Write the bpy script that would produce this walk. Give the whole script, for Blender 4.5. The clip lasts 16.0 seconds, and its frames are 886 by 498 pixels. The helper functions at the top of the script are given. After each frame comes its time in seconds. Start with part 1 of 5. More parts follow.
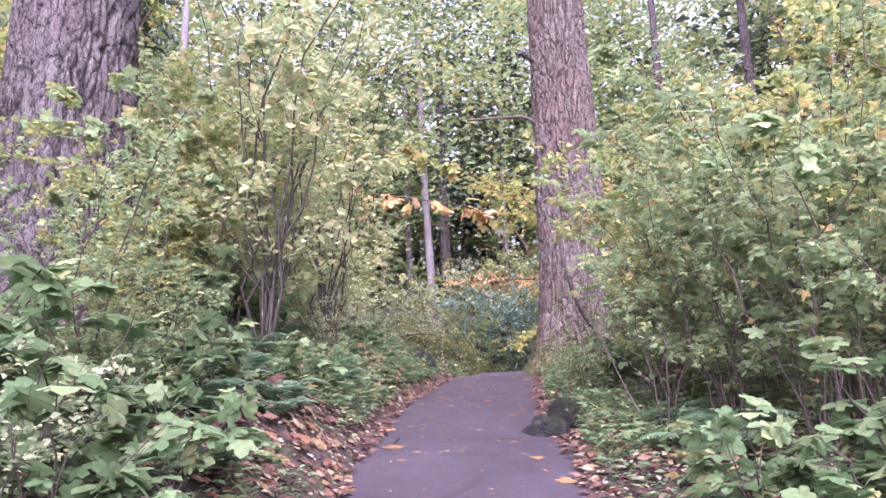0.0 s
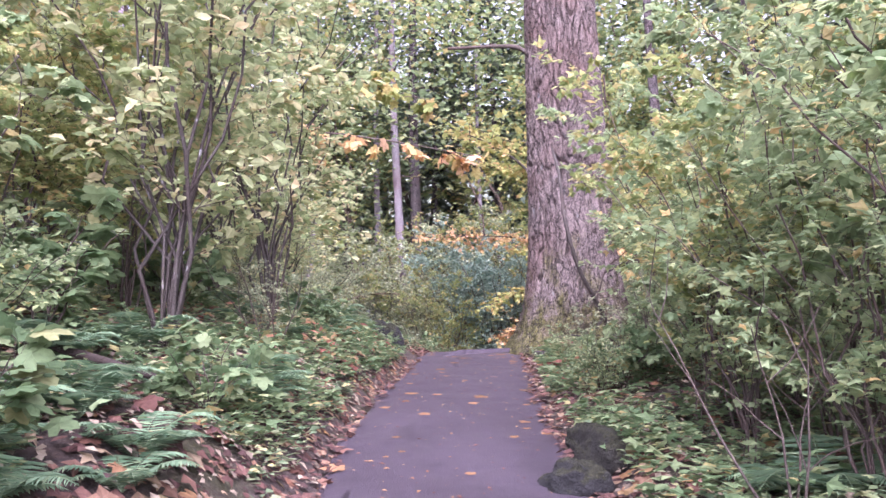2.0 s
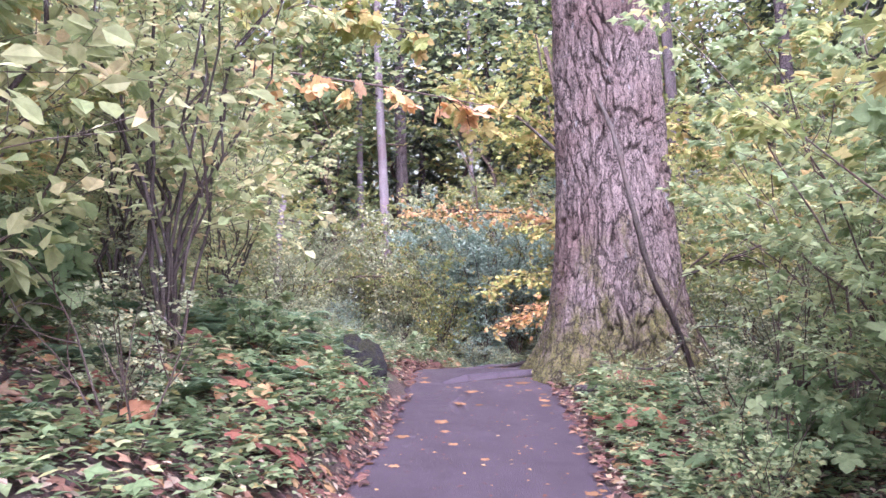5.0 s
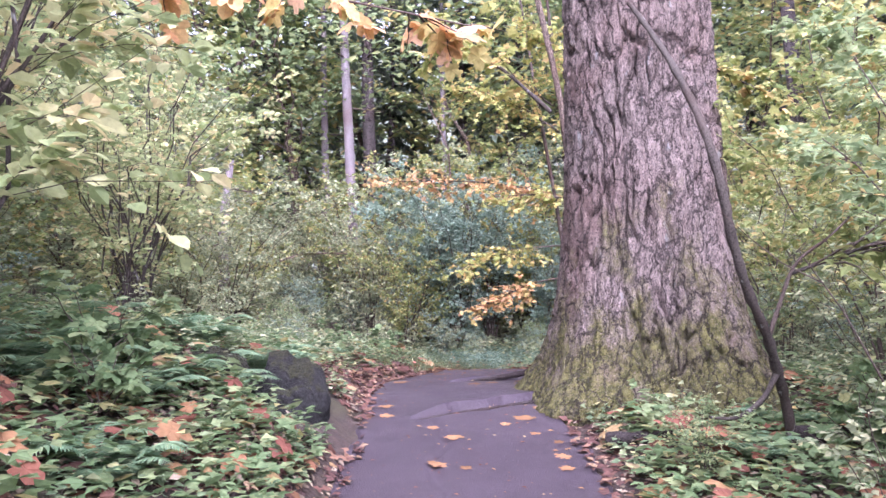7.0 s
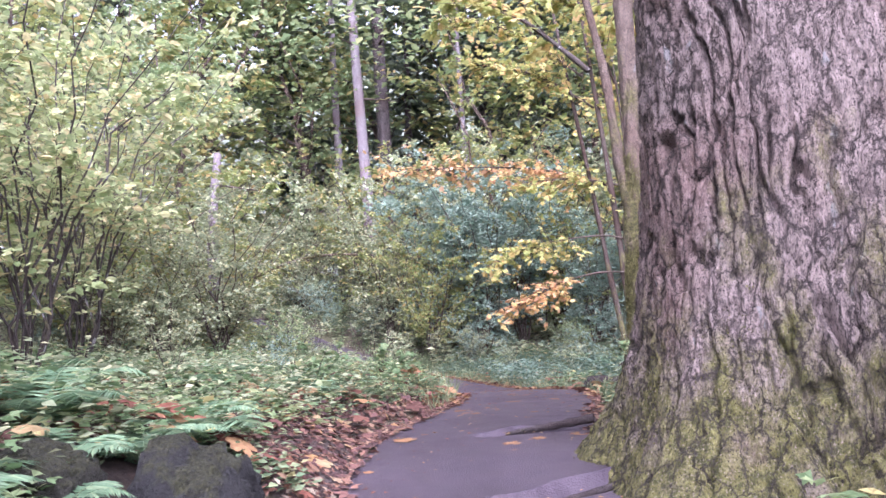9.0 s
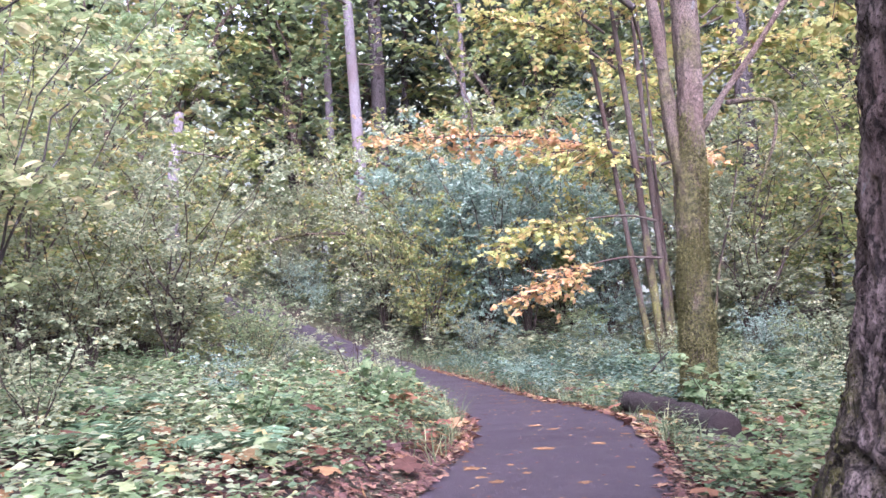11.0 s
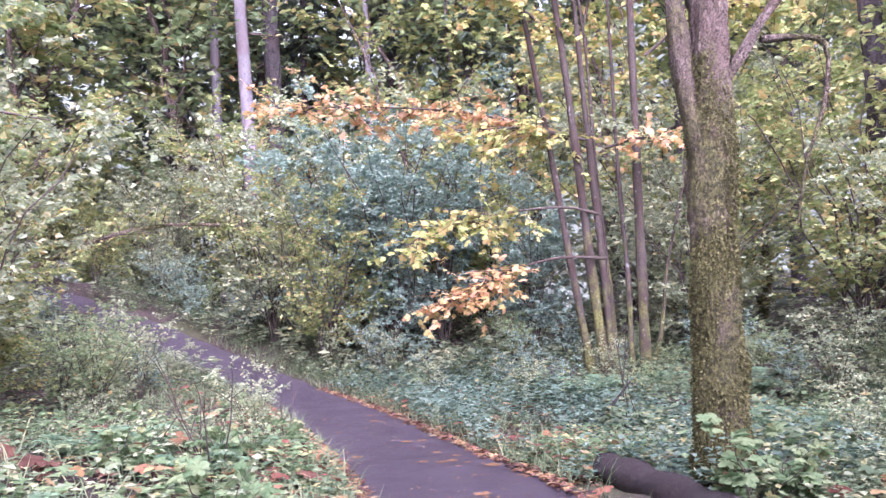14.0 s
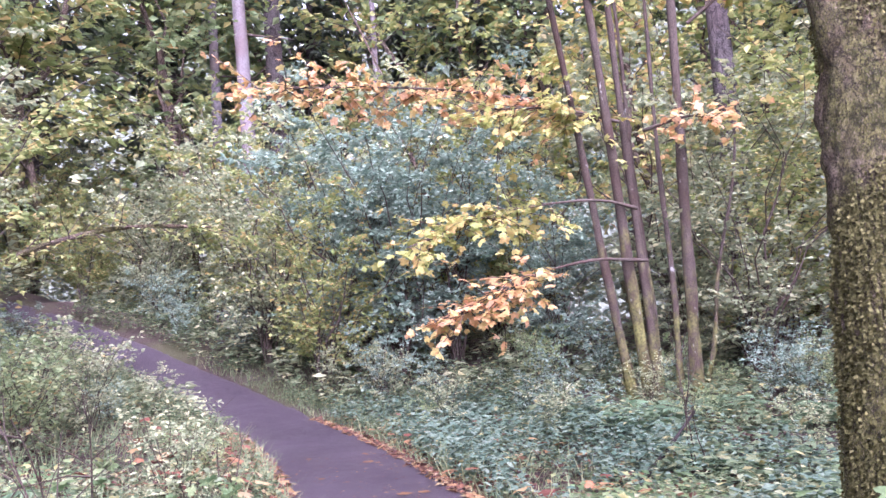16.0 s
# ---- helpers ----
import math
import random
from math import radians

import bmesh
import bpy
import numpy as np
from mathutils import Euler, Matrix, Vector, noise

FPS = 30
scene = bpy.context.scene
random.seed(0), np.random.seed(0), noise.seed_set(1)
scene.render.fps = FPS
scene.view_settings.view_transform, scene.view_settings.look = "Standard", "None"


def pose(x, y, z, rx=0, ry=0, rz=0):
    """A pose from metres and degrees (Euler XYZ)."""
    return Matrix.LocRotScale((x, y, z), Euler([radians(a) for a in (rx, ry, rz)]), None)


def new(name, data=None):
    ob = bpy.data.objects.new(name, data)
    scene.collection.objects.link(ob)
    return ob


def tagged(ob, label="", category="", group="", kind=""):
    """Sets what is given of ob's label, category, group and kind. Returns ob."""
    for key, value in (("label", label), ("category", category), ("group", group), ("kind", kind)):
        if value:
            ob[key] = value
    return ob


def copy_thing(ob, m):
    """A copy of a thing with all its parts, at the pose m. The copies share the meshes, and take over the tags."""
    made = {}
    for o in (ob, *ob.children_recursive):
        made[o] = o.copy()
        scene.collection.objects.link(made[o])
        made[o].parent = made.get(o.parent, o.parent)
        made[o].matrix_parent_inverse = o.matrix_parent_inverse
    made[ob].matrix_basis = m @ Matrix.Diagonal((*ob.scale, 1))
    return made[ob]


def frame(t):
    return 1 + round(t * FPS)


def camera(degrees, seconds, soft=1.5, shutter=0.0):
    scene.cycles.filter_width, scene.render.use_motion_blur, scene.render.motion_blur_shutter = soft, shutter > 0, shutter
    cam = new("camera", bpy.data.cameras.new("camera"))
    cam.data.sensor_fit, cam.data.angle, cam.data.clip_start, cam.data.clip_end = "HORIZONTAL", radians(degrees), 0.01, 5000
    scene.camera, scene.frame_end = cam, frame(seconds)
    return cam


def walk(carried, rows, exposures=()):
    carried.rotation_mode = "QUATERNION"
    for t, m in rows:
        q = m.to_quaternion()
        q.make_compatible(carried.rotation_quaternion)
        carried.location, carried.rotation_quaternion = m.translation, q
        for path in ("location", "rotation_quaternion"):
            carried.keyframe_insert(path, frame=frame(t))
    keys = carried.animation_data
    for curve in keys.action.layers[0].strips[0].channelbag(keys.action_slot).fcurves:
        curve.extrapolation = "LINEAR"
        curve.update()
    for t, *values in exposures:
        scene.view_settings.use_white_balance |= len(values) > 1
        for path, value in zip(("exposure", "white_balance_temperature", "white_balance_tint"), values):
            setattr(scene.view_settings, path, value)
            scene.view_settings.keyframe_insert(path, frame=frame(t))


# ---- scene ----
cam = camera(60.3, 16.0)
METRES, EYE, TILT, LEAN, TURN = 18.0, 1.5, 0.0, 0.0, 0.0
ROWS = [
    (0.0, 0.0, 0.0, 0.0, 0.5, 14.46, 1.94),
    (0.5, -0.0014, 0.0317, 0.0058, 1.04, 13.22, 2.0),
    (1.0, -0.0006, 0.0639, 0.0135, -0.34, 11.84, 1.81),
    (1.5, -0.0004, 0.0958, 0.0216, -0.82, 10.84, 1.64),
    (2.0, -0.0033, 0.1257, 0.0316, -2.1, 10.9, 1.22),
    (2.5, -0.0029, 0.154, 0.0393, -2.05, 11.44, 1.89),
    (3.0, -0.0052, 0.1832, 0.0472, -1.78, 11.55, 1.78),
    (5.5, -0.0027, 0.3358, 0.08, -3.75, 8.06, 1.09),
    (6.0, -0.0001, 0.3699, 0.0859, -4.53, 7.6, 1.36),
    (6.5, 0.0012, 0.4037, 0.0933, -5.43, 7.1, 1.16),
    (7.0, 0.0044, 0.4366, 0.0982, -5.47, 6.62, 1.15),
    (7.5, 0.0055, 0.4703, 0.103, -5.54, 6.58, 1.27),
    (8.0, 0.0113, 0.5041, 0.1064, -4.47, 6.7, 2.98),
    (8.5, 0.0154, 0.5377, 0.1099, -3.75, 6.82, 3.05),
    (9.0, 0.0216, 0.5709, 0.1136, -3.3, 6.42, 3.22),
    (9.5, 0.0233, 0.6045, 0.1172, -1.88, 6.15, 2.63),
    (10.0, 0.0275, 0.6353, 0.1226, -3.04, 5.5, 2.48),
    (12.5, 0.0227, 0.7823, 0.1435, -4.31, 4.06, 2.69),
    (13.0, 0.0251, 0.8069, 0.1461, -6.6, 3.88, 2.87),
    (13.5, 0.0314, 0.8356, 0.1471, -10.1, 4.52, 2.16),
    (14.0, 0.0376, 0.863, 0.1486, -11.08, 3.8, 2.61),
    (14.5, 0.0431, 0.8916, 0.1496, -11.86, 3.74, 2.54),
    (15.0, 0.0514, 0.9191, 0.1489, -11.28, 3.44, 3.31),
    (15.5, 0.0577, 0.9485, 0.1458, -10.7, 4.58, 3.0),
    (16.0, 0.0663, 0.9772, 0.1424, -9.66, 5.33, 3.27),
]
walk(cam, [(t, pose(0, 0, EYE, TILT, LEAN, TURN) @ pose(METRES * x, METRES * y, METRES * z, 90 + pitch, roll, yaw)) for t, x, y, z, yaw, pitch, roll in ROWS], [(0.0, 2.5, 5720, 38), (4.0, 2.68, 5650, 39), (9.0, 2.84, 5580, 33), (13.0, 2.98, 5450, 41), (16.0, 2.98, 5550, 43)])

# world and sun: a bright overcast afternoon
SUN_ELEV, SUN_ROT = 44.0, 178.0
world = bpy.data.worlds.new("world")
scene.world = world
world.use_nodes = True
wn, wl = world.node_tree.nodes, world.node_tree.links
sky = wn.new("ShaderNodeTexSky")
sky.sky_type = "NISHITA"
sky.sun_disc = False
sky.sun_elevation, sky.sun_rotation = radians(SUN_ELEV), radians(SUN_ROT)
sky.air_density, sky.dust_density, sky.ozone_density = 1.0, 4.0, 1.0
soft_sky = wn.new("ShaderNodeHueSaturation")
soft_sky.inputs["Saturation"].default_value = 0.25
wl.new(sky.outputs["Color"], soft_sky.inputs["Color"])
wl.new(soft_sky.outputs["Color"], wn["Background"].inputs["Color"])
wn["Background"].inputs["Strength"].default_value = 0.13
sun_data = bpy.data.lights.new("sun", "SUN")
sun_data.energy, sun_data.angle, sun_data.color = 1.5, radians(80), (1.0, 0.97, 0.93)
sun = new("sun", sun_data)
sun.rotation_euler = (radians(90 - SUN_ELEV), 0, radians(180 - SUN_ROT))

# ------------------------------------------------------------------ materials


def nodes_of(name):
    m = bpy.data.materials.new(name)
    m.use_nodes = True
    t = m.node_tree
    return m, t.nodes, t.links, t.nodes["Principled BSDF"]


def ramp_node(n, stops):
    r = n.new("ShaderNodeValToRGB")
    while len(r.color_ramp.elements) < len(stops):
        r.color_ramp.elements.new(0.5)
    for e, (p, c) in zip(r.color_ramp.elements, stops):
        e.position, e.color = p, (*c, 1)
    return r


def noise_node(n, l, scale, detail=4.0, rough=0.55, stretch=None, coord="Object"):
    tc = n.new("ShaderNodeTexCoord")
    tex = n.new("ShaderNodeTexNoise")
    tex.inputs["Scale"].default_value, tex.inputs["Detail"].default_value, tex.inputs["Roughness"].default_value = scale, detail, rough
    if stretch:
        mp = n.new("ShaderNodeMapping")
        mp.inputs["Scale"].default_value = stretch
        l.new(tc.outputs[coord], mp.inputs["Vector"])
        l.new(mp.outputs["Vector"], tex.inputs["Vector"])
    else:
        l.new(tc.outputs[coord], tex.inputs["Vector"])
    return tex


def mix_node(n, l, fac, a, b, kind="MIX"):
    m = n.new("ShaderNodeMix")
    m.data_type, m.blend_type = "RGBA", kind
    if isinstance(fac, (int, float)):
        m.inputs[0].default_value = fac
    else:
        l.new(fac, m.inputs[0])
    for v, i in ((a, 6), (b, 7)):
        if isinstance(v, tuple):
            m.inputs[i].default_value = (*v, 1)
        else:
            l.new(v, m.inputs[i])
    return m.outputs[2]


def bump_node(n, l, height, strength, distance, under=None):
    b = n.new("ShaderNodeBump")
    b.inputs["Strength"].default_value, b.inputs["Distance"].default_value = strength, distance
    l.new(height, b.inputs["Height"])
    if under:
        l.new(under, b.inputs["Normal"])
    return b.outputs["Normal"]


def step_node(n, l, value, lo, hi):
    m = n.new("ShaderNodeMapRange")
    m.inputs["From Min"].default_value, m.inputs["From Max"].default_value = lo, hi
    l.new(value, m.inputs["Value"])
    return m.outputs["Result"]


def leaf_material(name, stops, rough=0.5, through_light=0.45, spread=0.25):
    """Leaf: its colour varies leaf by leaf, plant by plant and within the blade; light shines through it."""
    m, n, l, p = nodes_of(name)
    geo, info = n.new("ShaderNodeNewGeometry"), n.new("ShaderNodeObjectInfo")
    r = ramp_node(n, stops)
    l.new(geo.outputs["Random Per Island"], r.inputs["Fac"])
    blotch = noise_node(n, l, 30.0, 3.0)
    hs = n.new("ShaderNodeHueSaturation")
    l.new(step_node(n, l, blotch.outputs["Fac"], -0.6, 1.3), hs.inputs["Value"])
    hs.inputs["Value"].default_value = 1
    l.new(r.outputs["Color"], hs.inputs["Color"])
    hs2 = n.new("ShaderNodeHueSaturation")
    mr = n.new("ShaderNodeMapRange")
    mr.inputs["To Min"].default_value, mr.inputs["To Max"].default_value = 1.95 - spread, 1.95 + spread
    hs2.inputs["Saturation"].default_value = 0.9
    l.new(info.outputs["Random"], mr.inputs["Value"])
    l.new(mr.outputs["Result"], hs2.inputs["Value"])
    l.new(hs.outputs["Color"], hs2.inputs["Color"])
    l.new(hs2.outputs["Color"], p.inputs["Base Color"])
    p.inputs["Roughness"].default_value = rough + 0.1
    p.inputs["Specular IOR Level"].default_value = 0.18
    tr, mx = n.new("ShaderNodeBsdfTranslucent"), n.new("ShaderNodeMixShader")
    l.new(hs2.outputs["Color"], tr.inputs["Color"])
    mx.inputs[0].default_value = through_light
    l.new(p.outputs["BSDF"], mx.inputs[1])
    l.new(tr.outputs["BSDF"], mx.inputs[2])
    l.new(mx.outputs["Shader"], n["Material Output"].inputs["Surface"])
    return m


def bark_material(name, dark, light, scale, stretch, moss=0.0, moss_top=1.5, base=0.0, lichen=0.0, depth=0.01, cracked=False, cells=(9, 9, 2.4)):
    """Bark with long streaks, grain, lichen spots and moss that thins out towards moss_top above base."""
    m, n, l, p = nodes_of(name)
    big = noise_node(n, l, scale, 5.0, 0.6, (1, 1, stretch))
    fine = noise_node(n, l, scale * 9, 7.0, 0.7, (1, 1, stretch * 1.5))
    wide = noise_node(n, l, scale * 0.15, 3.0, 0.5)
    r = ramp_node(n, [(0.3, dark), (0.68, light)])
    l.new(big.outputs["Fac"], r.inputs["Fac"])
    col = mix_node(n, l, step_node(n, l, fine.outputs["Fac"], 0.42, 0.66), r.outputs["Color"], tuple(min(1, c * 1.55) for c in light))
    col = mix_node(n, l, step_node(n, l, fine.outputs["Fac"], 0.46, 0.32), col, tuple(c * 0.6 for c in dark))
    col = mix_node(n, l, step_node(n, l, wide.outputs["Fac"], 0.45, 0.75), col, tuple((a + b) / 2 * f for a, b, f in zip(dark, light, (1.2, 0.95, 0.9))))
    if lichen:
        lic = noise_node(n, l, 9.0, 4.0, 0.6, (1, 1, 0.45))
        col = mix_node(n, l, step_node(n, l, lic.outputs["Fac"], 0.72 - lichen, 0.76 - lichen), col, (0.2, 0.195, 0.195))
    if moss:
        tc, sp = n.new("ShaderNodeTexCoord"), n.new("ShaderNodeSeparateXYZ")
        l.new(tc.outputs["Object"], sp.inputs["Vector"])
        mn = noise_node(n, l, 3.5, 6.0, 0.65, (1, 1, 0.6))
        hgt = step_node(n, l, sp.outputs["Z"], base + moss_top, base)
        mt = n.new("ShaderNodeMath")
        mt.operation = "MULTIPLY_ADD"
        l.new(hgt, mt.inputs[0])
        mt.inputs[1].default_value = moss
        l.new(mn.outputs["Fac"], mt.inputs[2])
        msk = step_node(n, l, mt.outputs[0], 0.62, 0.82)
        mcol = ramp_node(n, [(0.35, (0.048, 0.05, 0.018)), (0.65, (0.16, 0.152, 0.055))])
        l.new(noise_node(n, l, 22.0, 5.0).outputs["Fac"], mcol.inputs["Fac"])
        col = mix_node(n, l, msk, col, mcol.outputs["Color"])
    nb = bump_node(n, l, big.outputs["Fac"], 0.9, depth * 2)
    if cracked:
        grain = noise_node(n, l, scale * 16, 4.0, 0.7, (1, 1, 0.55))
        wander = noise_node(n, l, 6.0, 5.0, 0.65)
        tc, mp, vor = n.new("ShaderNodeTexCoord"), n.new("ShaderNodeMapping"), n.new("ShaderNodeTexVoronoi")
        shift = n.new("ShaderNodeVectorMath")
        shift.operation = "MULTIPLY_ADD"
        l.new(wander.outputs["Color"], shift.inputs[0])
        shift.inputs[1].default_value = (0.16, 0.16, 0.3)
        l.new(tc.outputs["Object"], shift.inputs[2])
        mp.inputs["Scale"].default_value = cells
        vor.feature = "DISTANCE_TO_EDGE"
        vor.inputs["Scale"].default_value = 1.0
        l.new(shift.outputs["Vector"], mp.inputs["Vector"])
        l.new(mp.outputs["Vector"], vor.inputs["Vector"])
        edge = step_node(n, l, vor.outputs["Distance"], 0.0, 0.13)
        col = mix_node(n, l, step_node(n, l, grain.outputs["Fac"], 0.47, 0.36), col, tuple(c * 0.5 for c in dark))
        col = mix_node(n, l, step_node(n, l, grain.outputs["Fac"], 0.56, 0.7), col, tuple(min(1, c * 1.5) for c in light))
        col = mix_node(n, l, step_node(n, l, vor.outputs["Distance"], 0.06, 0.0), col, tuple(c * 0.45 for c in dark))
        nb = bump_node(n, l, edge, 1.0, 0.018, nb)
        nb = bump_node(n, l, grain.outputs["Fac"], 1.0, 0.012, nb)
    l.new(col, p.inputs["Base Color"])
    p.inputs["Roughness"].default_value = 0.92
    p.inputs["Specular IOR Level"].default_value = 0.2
    l.new(bump_node(n, l, fine.outputs["Fac"], 1.0, depth * 1.6, nb), p.inputs["Normal"])
    return m


def asphalt_material():
    m, n, l, p = nodes_of("worn_asphalt")
    grit = noise_node(n, l, 140.0, 4.0, 0.7)
    stain = noise_node(n, l, 1.3, 6.0, 0.6)
    wet = noise_node(n, l, 4.5, 4.0, 0.6)
    vor = n.new("ShaderNodeTexVoronoi")
    vor.inputs["Scale"].default_value = 95.0
    tc = n.new("ShaderNodeTexCoord")
    l.new(tc.outputs["Object"], vor.inputs["Vector"])
    r = ramp_node(n, [(0.3, (0.028, 0.0205, 0.0285)), (0.7, (0.047, 0.036, 0.048))])
    l.new(stain.outputs["Fac"], r.inputs["Fac"])
    col = mix_node(n, l, step_node(n, l, grit.outputs["Fac"], 0.45, 0.75), r.outputs["Color"], (0.072, 0.06, 0.074))
    col = mix_node(n, l, step_node(n, l, wet.outputs["Fac"], 0.56, 0.72), col, (0.027, 0.0205, 0.028))
    l.new(col, p.inputs["Base Color"])
    l.new(step_node(n, l, wet.outputs["Fac"], 2.6, -0.9), p.inputs["Roughness"])
    p.inputs["Specular IOR Level"].default_value = 0.22
    l.new(bump_node(n, l, vor.outputs["Distance"], 0.5, 0.006, bump_node(n, l, grit.outputs["Fac"], 0.5, 0.004)), p.inputs["Normal"])
    return m


def soil_material():
    m, n, l, p = nodes_of("forest_soil")
    a, b, c = noise_node(n, l, 0.8, 6.0, 0.6), noise_node(n, l, 14.0, 6.0, 0.7), noise_node(n, l, 60.0, 4.0, 0.7)
    r = ramp_node(n, [(0.3, (0.022, 0.015, 0.013)), (0.55, (0.055, 0.035, 0.03)), (0.72, (0.1, 0.065, 0.052))])
    l.new(b.outputs["Fac"], r.inputs["Fac"])
    moss = ramp_node(n, [(0.35, (0.03, 0.03, 0.013)), (0.7, (0.085, 0.08, 0.034))])
    l.new(c.outputs["Fac"], moss.inputs["Fac"])
    col = mix_node(n, l, step_node(n, l, a.outputs["Fac"], 0.5, 0.62), r.outputs["Color"], moss.outputs["Color"])
    l.new(col, p.inputs["Base Color"])
    p.inputs["Roughness"].default_value = 0.95
    l.new(bump_node(n, l, c.outputs["Fac"], 0.8, 0.02, bump_node(n, l, b.outputs["Fac"], 0.8, 0.06)), p.inputs["Normal"])
    return m


def rock_material(name, dark, light, moss=0.5):
    m, n, l, p = nodes_of(name)
    a, b = noise_node(n, l, 5.0, 6.0, 0.65), noise_node(n, l, 40.0, 5.0, 0.7)
    r = ramp_node(n, [(0.3, dark), (0.7, light)])
    l.new(a.outputs["Fac"], r.inputs["Fac"])
    g = n.new("ShaderNodeNewGeometry")
    sp = n.new("ShaderNodeSeparateXYZ")
    l.new(g.outputs["Normal"], sp.inputs["Vector"])
    mt = n.new("ShaderNodeMath")
    mt.operation = "MULTIPLY_ADD"
    l.new(sp.outputs["Z"], mt.inputs[0])
    mt.inputs[1].default_value = 0.5
    l.new(a.outputs["Fac"], mt.inputs[2])
    mc = ramp_node(n, [(0.35, (0.01, 0.012, 0.005)), (0.65, (0.055, 0.054, 0.02))])
    l.new(b.outputs["Fac"], mc.inputs["Fac"])
    col = mix_node(n, l, step_node(n, l, mt.outputs[0], 1.0 - moss * 0.5, 1.12 - moss * 0.5), r.outputs["Color"], mc.outputs["Color"])
    l.new(col, p.inputs["Base Color"])
    p.inputs["Roughness"].default_value = 0.9
    l.new(bump_node(n, l, b.outputs["Fac"], 1.0, 0.05, bump_node(n, l, a.outputs["Fac"], 0.9, 0.12)), p.inputs["Normal"])
    return m


ASPHALT, SOIL = asphalt_material(), soil_material()
ROCK = rock_material("dark_rock", (0.006, 0.006, 0.007), (0.03, 0.029, 0.033), 0.45)
MOSSY = rock_material("mossy_stone", (0.015, 0.014, 0.011), (0.045, 0.041, 0.028), 0.8)
FIR_BARK = bark_material("fir_bark", (0.054, 0.042, 0.04), (0.185, 0.148, 0.14), 7.0, 0.22, 0.42, 2.0, 0.1, 0.07, 0.02, True)
BANK_BARK = bark_material("lichened_fir_bark", (0.045, 0.037, 0.039), (0.17, 0.146, 0.15), 7.0, 0.22, 0.0, 1.0, 0.0, 0.1, 0.02, True)
FIR_BARK_DARK = bark_material("weathered_fir_bark", (0.035, 0.029, 0.031), (0.115, 0.098, 0.102), 7.0, 0.22, 0.0, 1.0, 0.0, 0.03, 0.02, True)
MOSS_BARK = bark_material("mossy_maple_bark", (0.05, 0.036, 0.03), (0.18, 0.138, 0.118), 9.0, 0.35, 0.55, 8.0, -2.0, 0.05, 0.01, True, (30, 30, 16))
STEM_BARK = bark_material("grey_stem_bark", (0.016, 0.013, 0.012), (0.052, 0.044, 0.04), 14.0, 0.4, 0.14, 1.2, 0.0, 0.1, 0.004)
TWIG_BARK = bark_material("dark_twig_bark", (0.025, 0.019, 0.017), (0.08, 0.063, 0.055), 20.0, 0.4, 0.0, 1.0, 0.0, 0.04, 0.003)
PALE_BARK = bark_material("pale_bark", (0.1, 0.088, 0.097), (0.175, 0.155, 0.17), 5.0, 0.2, 0.0, 1.0, 0.0, 0.05, 0.01)
CLUMP_BARK = bark_material("dark_maple_stem_bark", (0.016, 0.0125, 0.011), (0.06, 0.046, 0.04), 12.0, 0.4, 0.3, 3.5, 0.0, 0.06, 0.006)
LOG_BARK = bark_material("wet_log_bark", (0.014, 0.011, 0.012), (0.042, 0.034, 0.035), 10.0, 1.0, 0.0, 1.0, 0.0, 0.02, 0.012)

LEAF_LIME = leaf_material("vine_maple_leaf", [(0.0, (0.16, 0.22, 0.07)), (0.45, (0.265, 0.305, 0.1)), (0.8, (0.37, 0.37, 0.135)), (0.97, (0.46, 0.33, 0.12))], 0.5, 0.52)
LEAF_SOFT = leaf_material("soft_green_leaf", [(0.0, (0.15, 0.22, 0.1)), (0.6, (0.235, 0.3, 0.145)), (0.93, (0.33, 0.37, 0.17)), (1.0, (0.42, 0.28, 0.1))], 0.5, 0.52)
LEAF_HAZEL = leaf_material("hazel_leaf", [(0.0, (0.21, 0.275, 0.115)), (0.45, (0.34, 0.39, 0.185)), (0.8, (0.47, 0.48, 0.25)), (0.97, (0.52, 0.42, 0.22))], 0.5, 0.52)
LEAF_RED = leaf_material("red_maple_leaf", [(0.0, (0.11, 0.036, 0.024)), (0.35, (0.17, 0.056, 0.034)), (0.65, (0.22, 0.105, 0.045)), (0.85, (0.26, 0.17, 0.07)), (1.0, (0.28, 0.22, 0.12))], 0.65, 0.2)
LEAF_STRAW = leaf_material("dry_straw", [(0.0, (0.1, 0.075, 0.055)), (0.6, (0.18, 0.14, 0.1)), (1.0, (0.27, 0.22, 0.16))], 0.8, 0.15)
LEAF_BLUE = leaf_material("blue_green_leaf", [(0.0, (0.125, 0.2, 0.15)), (0.6, (0.215, 0.305, 0.245)), (1.0, (0.33, 0.405, 0.33))], 0.5, 0.38)
LEAF_LOW = leaf_material("low_plant_leaf", [(0.0, (0.05, 0.095, 0.066)), (0.6, (0.1, 0.155, 0.115)), (1.0, (0.165, 0.215, 0.16))], 0.5, 0.3)
LEAF_GREY = leaf_material("grey_green_leaf", [(0.0, (0.175, 0.22, 0.13)), (0.6, (0.285, 0.325, 0.19)), (0.93, (0.43, 0.43, 0.25)), (1.0, (0.45, 0.4, 0.2))])
LEAF_GOLD = leaf_material("golden_maple_leaf", [(0.0, (0.24, 0.285, 0.08)), (0.45, (0.34, 0.345, 0.1)), (0.8, (0.46, 0.37, 0.12)), (1.0, (0.55, 0.34, 0.14))], 0.5, 0.5)
